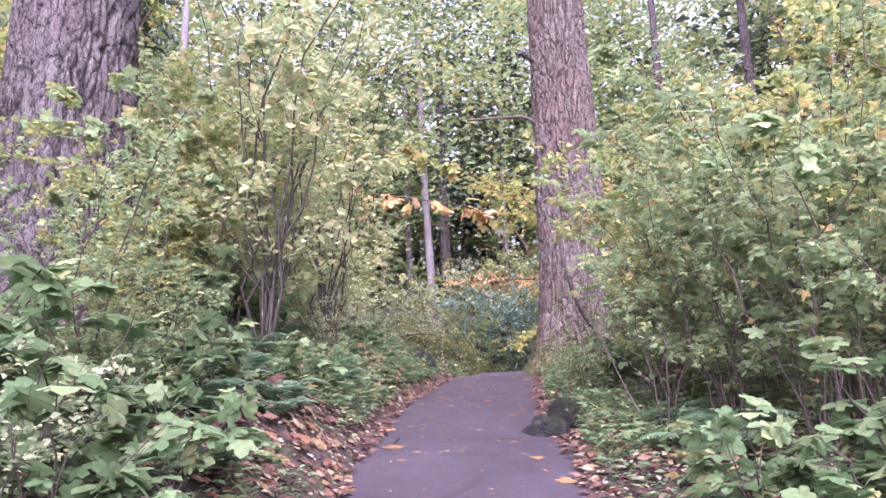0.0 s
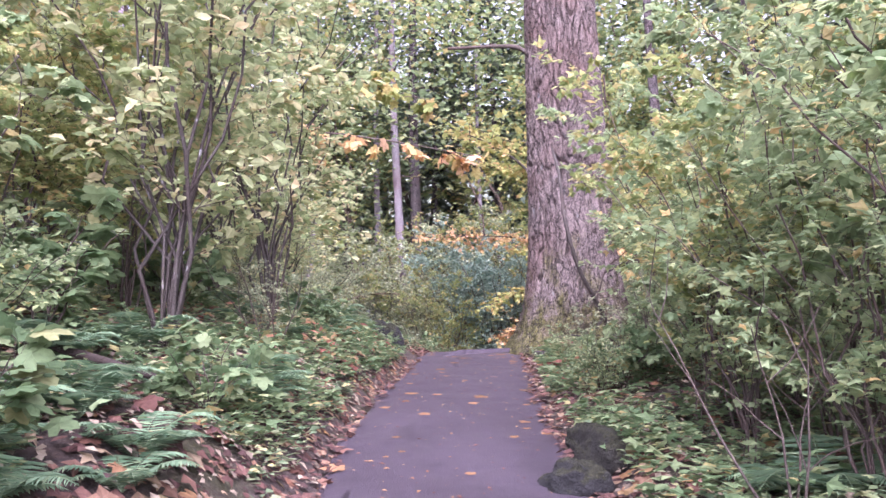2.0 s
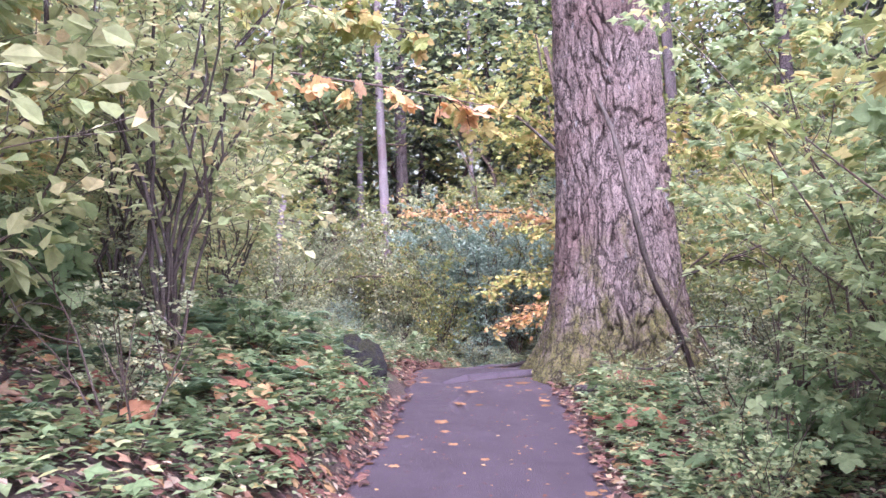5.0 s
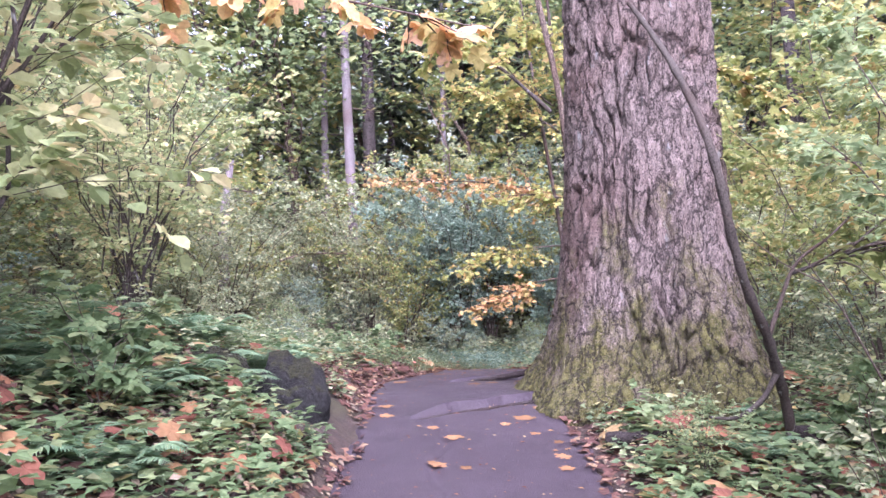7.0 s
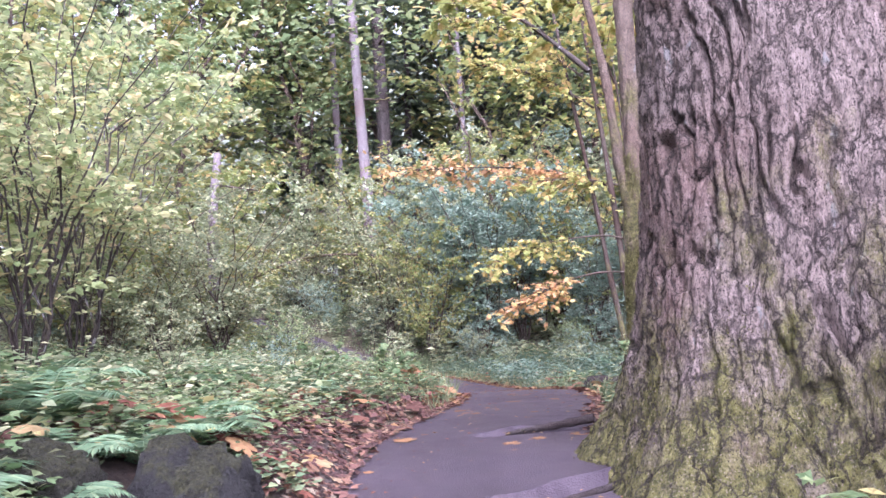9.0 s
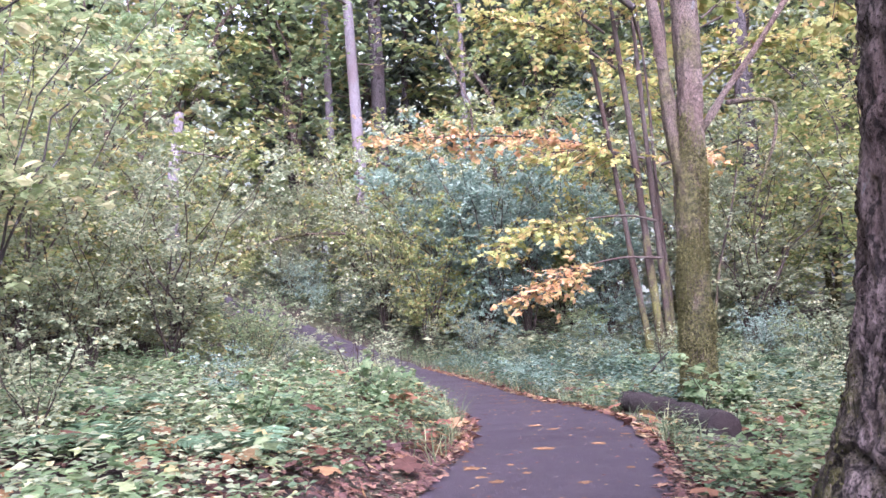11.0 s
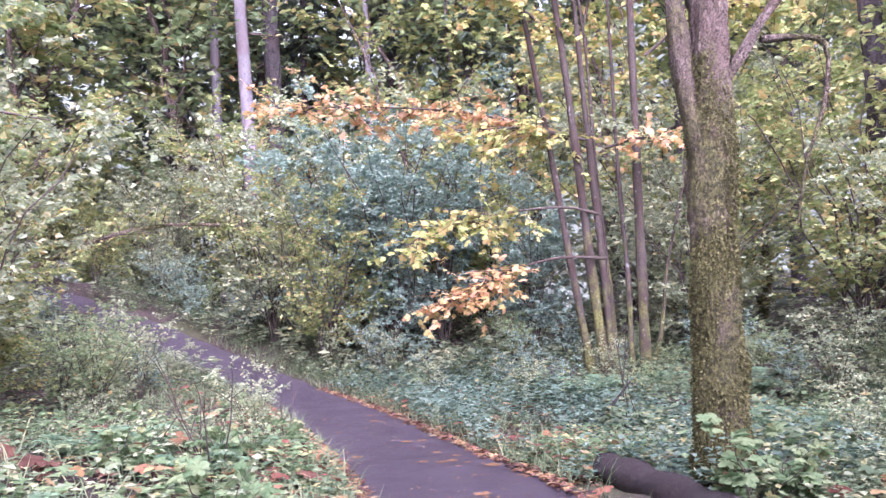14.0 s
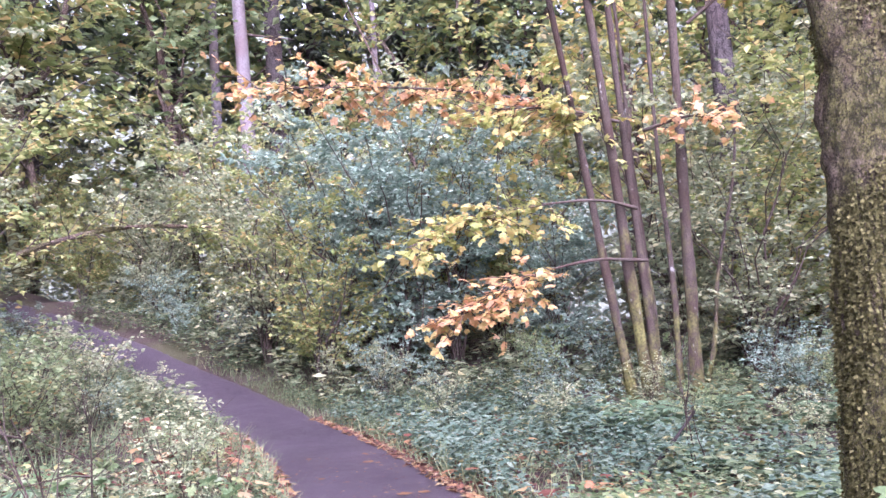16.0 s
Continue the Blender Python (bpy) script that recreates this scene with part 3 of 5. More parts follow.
# ------------------------------------------------------------------ the great fir beside the trail and the one on the bank
def build_great_trunk(name, x, y, r, top, flare, mat, seed, around, step):
    """A thick trunk with deep furrowed bark and a root flare."""
    z0 = float(ground_z(x, y)) - 0.25
    zs = np.concatenate([np.arange(0, 11.5, step), np.arange(11.5, top, 0.5)])
    a = np.linspace(0, 2 * np.pi, around, endpoint=False)
    Z, A = np.meshgrid(zs, a, indexing="ij")
    u = A * r
    per = 2 * np.pi * r

    def ring_noise(su, sv, k):
        # wraps round the trunk by fading two samples into one another
        w = np.clip((u / per - 0.85) / 0.15, 0, 1)
        wz = Z * sv
        return vnoise(u * su, wz, k) * (1 - w) + vnoise((u - per) * su, wz, k) * w

    warp = (ring_noise(3, 0.9, seed) - 0.5) * 0.12 + (ring_noise(9, 4, seed + 1) - 0.5) * 0.07 + (ring_noise(26, 14, seed + 8) - 0.5) * 0.035

    def plates(wide, tall, k):
        """Cells of long bark plates: distance from their cracks, 0 in a crack, and a number for each plate."""
        nu = max(4, round(per / wide))
        gu, gv = (u + warp) / per * nu, (Z + 2.2 * (ring_noise(1.6, 0.7, k + 3) - 0.5) * tall) / tall
        iu, iv = np.floor(gu), np.floor(gv)
        d1, d2, own = np.full(u.shape, 9.0), np.full(u.shape, 9.0), np.zeros(u.shape)
        for du in (-1, 0, 1):
            for dv in (-1, 0, 1):
                cu, cv = iu + du, iv + dv
                wu = np.mod(cu, nu)
                d = np.hypot(gu - cu - 0.15 - 0.7 * lattice(wu, cv, k), gv - cv - lattice(wu, cv, k + 1))
                near = d < d1
                d2 = np.where(near, d1, np.minimum(d2, d))
                own = np.where(near, lattice(wu, cv, k + 2), own)
                d1 = np.where(near, d, d1)
        return d2 - d1, own

    e1, n1 = plates(0.115, 0.62, seed + 2)
    e2, n2 = plates(0.05, 0.15, seed + 12)
    open_crack = 0.35 + 0.65 * np.clip((ring_noise(5, 2.2, seed + 9) - 0.3) / 0.3, 0, 1)
    bark = -0.085 * open_crack * (1 - np.clip(e1 / 0.2, 0, 1)) ** 1.2 - 0.014 * (1 - np.clip(e2 / 0.26, 0, 1)) * (0.4 + 0.6 * n1) + 0.01 * n1 + 0.009 * n2
    bark = bark + 0.02 * (ring_noise(45, 8, seed + 5) - 0.5) + 0.02 * (ring_noise(85, 26, seed + 6) - 0.5) + 0.014 * (ring_noise(60, 48, seed + 10) - 0.5)
    swell = flare * np.exp(-np.clip(Z - 0.25, 0, 99) / 0.5) * (0.75 + 0.25 * np.cos(5 * A + seed) + 0.35 * (ring_noise(2.5, 0.3, seed + 6) - 0.5)) + 0.08 * np.exp(-Z / 2.2)
    R = r * (1 - 0.022 * Z) + swell + bark + 0.03 * (ring_noise(2, 0.4, seed + 7) - 0.5)
    R = np.maximum(R, 0.03)
    co = np.stack([R * np.cos(A), R * np.sin(A), Z], -1)
    n, m = A.shape
    i = (np.arange(n - 1)[:, None] * m + np.arange(m)[None])
    j = (np.arange(n - 1)[:, None] * m + (np.arange(m)[None] + 1) % m)
    root = new(name)
    root.location = (x, y, z0)
    trunk = part("trunk", mesh_np("trunk", co.reshape(-1, 3), [np.stack([i, j, j + m, i + m], -1).reshape(-1, 4)], (mat,), smooth=True), root)
    return root, (co, zs, a)


FIR_X, FIR_Y, FIR_R = 2.54, 14.4, 0.69
great_fir, fir_skin = build_great_trunk("great_fir_tree", FIR_X, FIR_Y, FIR_R, 26, 0.56, FIR_BARK, 31, 440, 0.028)
tagged(great_fir, "huge old fir with furrowed grey bark and mossy flared foot", "tree")
bank_fir, _ = build_great_trunk("great_fir_tree", -3.74, 7.1, 0.63, 24, 0.3, BANK_BARK, 57, 300, 0.04)
tagged(bank_fir, "thick fir with dark furrowed bark on the leafy bank", "tree")


def moss_tufts(root, co, keep, n, size, seed, mat):
    """Short moss blades that hang from a skin of points (rows, around, 3)."""
    rng_ = np.random.default_rng(seed)
    i, j = rng_.integers(0, co.shape[0], n), rng_.integers(0, co.shape[1], n)
    p = co[i, j]
    ok = keep(p, rng_)
    p = p[ok] + np.stack([np.zeros(ok.sum()), np.zeros(ok.sum()), rng_.uniform(-0.035, 0.035, ok.sum())], 1)
    axis_xy = co.mean(1)[i[ok]]
    out = p - axis_xy
    out[:, 2] = 0
    out = unit(out)
    way = unit(out * 0.7 + np.array([0, 0, -0.6]) + rng_.normal(0, 0.45, p.shape))
    up = unit(out + rng_.normal(0, 0.4, p.shape))
    tagged(part("moss", leaf_mesh("moss", KITE, p + out * 0.002, way, up, size * (0.5 + rng_.random(len(p))), mat), root, "olive green moss"), kind="stuff")


MAPLE_MOSS = leaf_material("maple_moss_blade", [(0.0, (0.045, 0.043, 0.014)), (0.6, (0.095, 0.09, 0.03)), (1.0, (0.16, 0.145, 0.055))], 0.8, 0.25)
MOSS_BLADE = leaf_material("moss_blade", [(0.0, (0.028, 0.028, 0.011)), (0.6, (0.062, 0.058, 0.02)), (1.0, (0.105, 0.095, 0.036))], 0.8, 0.2)


def fir_moss(p, rng_):
    return vnoise(np.arctan2(p[:, 1], p[:, 0]) * 2.6 + 5, p[:, 2] * 1.7, 41) + 0.42 - p[:, 2] * 0.5 > 0.45 + 0.25 * rng_.random(len(p))


low = int(np.searchsorted(fir_skin[1], 2.2))
moss_tufts(great_fir, fir_skin[0][5:low], fir_moss, 26000, 0.012, 42, MOSS_BLADE)


def limb(root, name, points, r0, r1, mat, sides=8, label="", n=14):
    """A bent limb through a few points, rounded between them."""
    pts = np.array(points, float)
    s = np.linspace(0, len(pts) - 1, n)
    k = np.arange(len(pts))
    line = np.stack([smooth_table(s, k, pts[:, c], 0.35) for c in range(3)], 1)
    line[0], line[-1] = pts[0], pts[-1]
    t = Tubes()
    t.add(line, np.linspace(r0, r1, n) * (1 + 0.12 * np.sin(np.arange(n) * 1.7)), sides, 0.22)
    part(name, t.mesh(name, mat), root, label)
    return line


def leafy_bough(root, rng, line, reach, twigs, per_twig, shape, size, mat, droop=0.06, label="", flat=0.35, t0=0.1):
    """Twigs and leaves spread in a flat spray along a limb."""
    tubes, at, way, up, sz = Tubes(), [], [], [], []
    for _ in range(twigs):
        p, w = along(line, np.array([t0 + (1 - t0) * rng.random()]))
        d = unit(w[0] * 0.8 + rng.normal(0, 0.8, 3) * np.array([1, 1, 0.45]))
        tw = curve_line(p[0], d, reach * (0.4 + 0.8 * rng.random()), 6, droop, rng)
        tubes.add(tw, np.linspace(0.009, 0.002, 6), 4)
        n = max(2, int(per_twig * (0.5 + rng.random())))
        a, b, c = twig_leaves(tw, n, rng, flat)
        at.append(a), way.append(b), up.append(c), sz.append(size * (0.55 + 0.7 * rng.random(n)))
    tagged(part("fine_branching", tubes.mesh("fine_branching", TWIG_BARK), root), kind="stuff")
    tagged(part("foliage", leaf_mesh("foliage", shape, np.concatenate(at), np.concatenate(way), np.concatenate(up), np.concatenate(sz), mat), root, label), kind="stuff")


# a dead branch stub and thin boughs on the great fir
gz = float(ground_z(FIR_X, FIR_Y)) - 0.25
limb(great_fir, "stub", [(-0.5, -0.1, 6.7), (-0.75, -0.15, 6.85), (-0.9, -0.2, 6.8)], 0.1, 0.03, FIR_BARK_DARK)
limb(great_fir, "dead_bough", [(-0.5, 0, 5.3), (-0.75, 0, 5.5), (-1.2, 0.05, 5.52), (-1.95, 0.1, 5.5)], 0.05, 0.025, TWIG_BARK)

# first tube: no root, an added dark line for the shadow under the lip
limb(great_fir, "root", [(px - FIR_X, py - FIR_Y, float(trail_z(py)) + up_by - gz) for px, py, up_by in ((1.75, 14.42, 0.03), (1.45, 14.28, -0.004), (1.1, 14.1, -0.008), (0.75, 13.95, -0.01), (0.4, 13.79, -0.02))], 0.022, 0.012, LOG_BARK, 8, "dark strip standing in for the shade in the crack of the paving", 40)
limb(great_fir, "root", [(px - FIR_X, py - FIR_Y, float(trail_z(py)) + up_by - gz) for px, py, up_by in ((1.75, 15.75, 0.09), (1.5, 15.87, 0.04), (1.25, 15.86, 0.015), (1.0, 15.82, -0.01))], 0.034, 0.012, LOG_BARK, 8, "dark root lifting the paving", 24)

limb(bank_fir, "stub", [(0.45, -0.3, 3.9), (0.62, -0.42, 3.95), (0.72, -0.5, 3.92)], 0.05, 0.02, TWIG_BARK)
limb(bank_fir, "stub", [(-0.2, -0.5, 4.8), (-0.25, -0.68, 4.85), (-0.3, -0.85, 4.8)], 0.04, 0.015, TWIG_BARK)

# mossy maple past the fir, forked at three metres
rng = np.random.default_rng(101)
maple = place(new("mossy_maple_tree"), 3.74, 20.75)
tagged(maple, "slender maple with brown bark and thick green moss, forked trunk", "tree")
mz = 2.72


def bulgy_trunk(root, points, r0, r1, mat, seed, sides=40, n=180):
    pts = np.array(points, float)
    s = np.linspace(0, len(pts) - 1, n)
    line = np.stack([smooth_table(s, np.arange(len(pts)), pts[:, c], 0.4) for c in range(3)], 1)
    a = np.linspace(0, 2 * np.pi, sides, endpoint=False)
    S, A = np.meshgrid(np.linspace(0, 1, n), a, indexing="ij")
    hgt = line[:, 2][:, None]
    R = np.interp(S, [0, 0.03, 0.1, 1], [r0 * 1.7, r0 * 1.3, r0, r1])
    lump = vnoise(np.cos(A) * 1.6 + 7, np.sin(A) * 1.6 + hgt * 2.2, seed) - 0.5
    fine = vnoise(np.cos(A) * 6 + 7 + np.sin(A) * 3, hgt * 9 + np.sin(A) * 6, seed + 1) - 0.5
    R = R * (1 + 0.38 * lump + 0.26 * fine)
    co = np.stack([line[:, 0][:, None] + R * np.cos(A), line[:, 1][:, None] + R * np.sin(A), hgt + 0 * A], -1)
    i = np.arange(n - 1)[:, None] * sides + np.arange(sides)[None]
    j = np.arange(n - 1)[:, None] * sides + (np.arange(sides)[None] + 1) % sides
    part("trunk", mesh_np("trunk", co.reshape(-1, 3), [np.stack([i, j, j + sides, i + sides], -1).reshape(-1, 4)], (mat,), smooth=True), root)
    moss_tufts(root, co[:110], lambda p, g: vnoise(p[:, 0] * 7 + 3, p[:, 2] * 2.6 + p[:, 1] * 5, 61) > 0.3 + 0.35 * g.random(len(p)), 60000, 0.02, 62, MAPLE_MOSS)


bulgy_trunk(maple, [(0, 0, -0.15), (0.02, 0, 1.0), (0.04, 0, 2.2), (0.12, 0, 3.2), (0.18, 0.1, 4.5), (0.25, 0.2, 8.5)], 0.18, 0.12, MOSS_BARK, 71)
l1 = limb(maple, "limb", [(0.02, 0, 2.5), (-0.09, 0.02, 3.0), (-0.13, 0.05, 3.9), (-0.2, 0.1, 4.8), (-0.6, 0.2, 7.0)], 0.09, 0.05, MOSS_BARK, 12, "mossy limb")
l2 = limb(maple, "limb", [(0.12, -0.02, 3.0), (0.28, -0.06, 3.2), (0.5, -0.1, 3.55), (0.82, -0.15, 3.95), (1.4, -0.2, 4.8)], 0.05, 0.03, MOSS_BARK, 8)
l3 = limb(maple, "limb", [(0.5, -0.1, 3.42), (0.85, -0.12, 3.45), (1.08, -0.12, 3.42), (1.02, -0.12, 2.95), (0.78, -0.12, 2.45), (0.7, -0.1, 2.0)], 0.03, 0.008, MOSS_BARK, 6)
for hang in ([(0.1, 0.1, 4.6), (1.2, 0.9, 5.6), (2.6, 1.8, 5.9), (4.0, 2.6, 5.4)], [(-0.4, 0.1, 4.6), (-1.4, 0.6, 5.8), (-2.6, 1.4, 6.6)], [(0.1, 0.2, 5.5), (0.8, 1.8, 6.6), (1.4, 3.2, 6.8)],
             [(0.8, -0.3, 5.0), (2.2, -0.2, 5.5), (3.6, 0.4, 5.2)]):
    ln = limb(maple, "bough", hang, 0.04, 0.01, STEM_BARK, 6)
    leafy_bough(maple, rng, ln, 1.2, 26, 9, MAPLE, 0.17, LEAF_GOLD, flat=0.45)

# cluster of slim maple stems with gold and orange boughs
cluster = place(new("vine_maple_tree"), 6.5, 28.6)
tagged(cluster, "clump of slim maple stems with gold and orange autumn boughs", "tree")
for bx, by, tx, ty, h, r in ((-0.55, 0, -2.0, 0.3, 11, 0.08), (-0.33, -0.1, -1.35, -0.2, 11.5, 0.1), (-0.1, 0.15, -0.5, 0.7, 11, 0.085), (0.22, 0.1, 0.45, 0.9, 10, 0.055), (0.45, 0, 0.6, -0.1, 11, 0.11),
                             (0.65, 0.25, 2.1, 0.9, 5, 0.045), (0.12, 0.5, -0.1, 1.2, 9, 0.06)):
    limb(cluster, "stem", [(bx, by, -0.1), (bx + (tx - bx) * 0.22, by, h * 0.18), (bx + (tx - bx) * 0.4, by + (ty - by) * 0.4, h * 0.4), (tx * 0.72 + bx * 0.3, ty * 0.6, h * 0.7), (tx, ty, h)], r, r * 0.35, CLUMP_BARK, 9, "", 20)
rng = np.random.default_rng(55)
for pts, mat, n in (([(-1.0, 0, 4.4), (-2.2, 0.3, 4.9), (-3.8, 0.4, 5.1), (-6.2, 0.3, 5.05)], LEAF_ORANGE, 46),
                    ([(-0.7, 0, 4.4), (-1.8, -0.2, 4.6), (-3.2, -0.3, 4.5)], LEAF_GOLD, 26),
                    ([(-0.6, -0.2, 3.0), (-1.3, -0.4, 3.15), (-2.8, -0.5, 3.0), (-4.2, -0.5, 2.5)], LEAF_GOLD, 30),
                    ([(-0.5, -0.2, 2.2), (-1.5, -0.5, 2.25), (-2.6, -0.6, 2.0), (-3.5, -0.6, 1.55)], LEAF_ORANGE, 26),
                    ([(-0.4, -0.2, 4.2), (0.1, -0.8, 4.3), (0.3, -1.1, 4.1)], LEAF_ORANGE, 8),
                    ([(-1.2, 0, 6.4), (-2.6, -0.4, 7.2), (-4.2, -0.6, 7.4)], LEAF_GOLD, 40),
                    ([(-1.4, 0, 7.2), (-3.0, 0.2, 8.6), (-4.6, 0.4, 9.0)], LEAF_GOLD, 40),
                    ([(-0.6, 0, 7.0), (-1.4, -1.2, 8.2), (-2.6, -2.2, 8.6)], LEAF_GOLD, 36),
                    ([(0.6, 0, 6.0), (1.6, -0.6, 6.8), (2.8, -1.0, 6.6)], LEAF_GOLD, 30),
                    ([(0.8, 0, 7.5), (2.2, 0.2, 8.6), (3.8, 0.4, 8.6)], LEAF_LIME, 36),
                    ([(0, 0, 8.5), (0.6, -0.6, 9.6), (1.0, -1.4, 10.2)], LEAF_LIME, 40),
                    ([(-0.8, 0, 8.0), (-1.6, 0.6, 9.8), (-2.2, 1.2, 11)], LEAF_LIME, 40)):
    pts = [(px + 0.22, py, pz) for px, py, pz in pts]
    ln = limb(cluster, "bough", pts, 0.03, 0.008, TWIG_BARK, 5)
    leafy_bough(cluster, rng, ln, 1.05, int(n * 1.9), 11, MAPLE, 0.115, mat, flat=0.6, t0=0.5 if pts[0][2] < 3.1 else 0.1)

# crooked sapling that leans on the great fir
sapling = new("leaning_sapling")
tagged(sapling, "crooked bare sapling with a mossy foot leaning on the great fir", "tree")
limb(sapling, "stem", [(2.64, 12.36, 2.45), (2.54, 12.25, 2.84), (2.4, 12.08, 3.06), (2.27, 11.92, 3.26), (2.12, 11.8, 3.46), (2.0, 11.7, 3.72), (1.9, 11.6, 4.06), (1.87, 11.68, 4.35), (1.95, 12.1, 4.75), (2.02, 12.6, 5.2), (2.05, 13.2, 5.75)], 0.031, 0.02, STEM_BARK, 10, "", 60)
limb(sapling, "branch", [(2.3, 11.95, 3.24), (2.36, 11.9, 3.45), (2.42, 11.85, 3.65), (2.62, 11.8, 3.78), (2.8, 11.75, 3.98)], 0.014, 0.005, TWIG_BARK, 6)
fork = limb(sapling, "branch", [(2.4, 11.87, 3.58), (2.75, 11.75, 3.7), (3.3, 11.6, 3.95)], 0.012, 0.005, STEM_BARK, 6)
limb(sapling, "branch", [(2.42, 12.1, 3.04), (2.3, 12.05, 2.88), (2.1, 12.0, 2.78), (1.95, 12.0, 2.8)], 0.02, 0.008, STEM_BARK, 6)
leafy_bough(sapling, np.random.default_rng(9), fork, 0.7, 22, 12, LOBED, 0.09, LEAF_LIME)


# fallen wood and stones
def build_log(name, pts, r0, r1, mat, label, seed, group=""):
    rngl = np.random.default_rng(seed)
    pts = np.array(pts, float)
    root = new(name)
    n = 36
    s = np.linspace(0, len(pts) - 1, n)
    line = np.stack([smooth_table(s, np.arange(len(pts)), pts[:, c], 0.3) for c in range(3)], 1)
    line[0], line[-1] = pts[0], pts[-1]
    t = Tubes()
    rad = np.linspace(r0, r1, n) * (1 + 0.12 * np.sin(np.arange(n) * 0.7 + seed))
    t.add(line, rad, 18, 0.1)
    part("trunk", t.mesh("trunk", mat), root)
    for e, k in ((0, 1), (-1, -2)):
        w = unit(line[e] - line[k])
        cap = Tubes()
        cap.add(np.stack([line[e], line[e] + w * 0.012, line[e] + w * 0.02]), [rad[e], rad[e] * 0.85, 0.001], 18)
        part("cut_end", cap.mesh("cut_end", mat), root)
    return tagged(root, label, "log", group)


build_log("fallen_log", [(3.27, 21.8, 2.68), (3.34, 20.6, 2.7), (3.3, 19.15, 2.73)], 0.13, 0.15, LOG_BARK, "wet dark log lying along the trail edge", 3)
build_log("fallen_branch", [(2.6, 12.3, 2.66), (3.5, 12.1, 2.62), (5.0, 11.9, 2.58)], 0.05, 0.035, LOG_BARK, "dark fallen branch among leaves below the fir", 5)
build_log("fallen_branch", [(1.6, 12.75, 2.6), (1.95, 12.7, 2.6), (2.3, 12.8, 2.62)], 0.045, 0.035, LOG_BARK, "short dark branch lying at the foot of the fir", 6)
build_log("fallen_branch", [(-3.9, 7.0, float(ground_z(-3.9, 7)) + 0.2), (-2.6, 6.8, float(ground_z(-2.6, 6.8)) + 0.15), (-1.5, 7.0, float(ground_z(-1.5, 7)) + 0.1)], 0.05, 0.02, STEM_BARK, "grey fallen branch lying across the bank", 7)


def build_rock(name, x, y, z, sx, sy, sz, mat, label, seed, turn=0):
    bm = bmesh.new()
    bmesh.ops.create_icosphere(bm, subdivisions=4, radius=1)
    for v in bm.verts:
        c = v.co
        k = 1 + 0.35 * noise.noise(c * 1.3 + Vector((seed, 0, 0))) + 0.2 * abs(noise.noise(c * 2.6 + Vector((0, seed, 0)))) + 0.13 * noise.noise(c * 6) + 0.07 * noise.noise(c * 15)
        v.co = Vector((c.x * sx * k, c.y * sy * k, c.z * sz * k))
    me = bpy.data.meshes.new(name)
    bm.to_mesh(me)
    bm.free()
    me.materials.append(mat)
    me.polygons.foreach_set("use_smooth", [True] * len(me.polygons))
    ob = new(name, me)
    ob.matrix_world = pose(x, y, z, 0, 0, turn)
    return tagged(ob, label, "rock")


build_rock("rock", -0.5, 13.5, 2.84, 0.27, 0.4, 0.33, ROCK, "dark weathered rock with moss on top at the trail edge", 1.5)
build_rock("rock", -1.0, 13.3, 3.06, 0.2, 0.2, 0.16, MOSSY, "low stone covered in moss among ferns", 4.1)
build_rock("rock", 0.8, 6.55, 1.58, 0.17, 0.15, 0.12, ROCK, "small dark rock lying at the trail edge", 7.7)
build_rock("rock", 1.05, 7.1, 1.72, 0.1, 0.4, 0.16, MOSSY, "long low stone covered in green moss", 9.2, 8)

# ------------------------------------------------------------------ shrubs
R2 = np.random.default_rng(2024)


def kinds(*made):
    """Marks one-of-a-kind plants as tagged patterns for copies."""
    return [[ob, False] for ob in made]


def plant(pattern, x, y, size=1.0, turn=None):
    turn = R2.random() * 360 if turn is None else turn
    if not pattern[1]:
        pattern[1] = True
        return place(pattern[0], x, y, turn, size)
    return repeat(pattern[0], x, y, turn, size)


vine = kinds(*[tagged(build_plant(200 + i, 7, 3.0, 1.5, 12, 34, 0.85, LOBED, 0.09, m, TWIG_BARK, 0.011, 0.12), "vine maple shrub with thin stems and yellow-green leaves", "shrub", "shrubs along the trail")
               for i, m in enumerate((LEAF_LIME, LEAF_SOFT, LEAF_LIME))])
hazel = kinds(*[tagged(build_plant(230 + i, 16, 4.2, 1.8, 7, 30, 0.85, OVAL, 0.1, LEAF_HAZEL, STEM_BARK, 0.0115, 0.14, 5), "hazel clump with many grey stems and yellowing leaves", "shrub", "hazel clumps on the bank")
                for i in range(2)])
snow = kinds(*[tagged(build_plant(250 + i, 10, 1.5, 0.9, 7, 19, 0.5, KITE, 0.075, m, TWIG_BARK, 0.006, 0.1, 3, side_twigs=False), "low grey-green bush with small leaves", "bush", "low bushes")
               for i, m in enumerate((LEAF_GREY, LEAF_SOFT, LEAF_BLUE))])
blue = kinds(tagged(build_plant(270, 15, 4.2, 2.0, 14, 44, 0.85, KITE, 0.095, LEAF_BLUE, TWIG_BARK, 0.015, 0.1, 4, side_twigs=False), "dense tall shrub with blue-green leaves", "shrub"))
greyb = kinds(*[tagged(build_plant(280 + i, 13, 3.6, 2.0, 13, 36, 0.9, KITE, 0.09, m, TWIG_BARK, 0.014, 0.08, 4, side_twigs=False), "tall dense shrub with small pale green leaves", "shrub", "tall shrubs behind the trail")
                for i, m in enumerate((LEAF_GREY, LEAF_LIME))])
ferns = kinds(*[tagged(build_fern(300 + i, 13, 0.7), "green sword fern with arching fronds", "fern", "ferns along the trail") for i in range(3)])

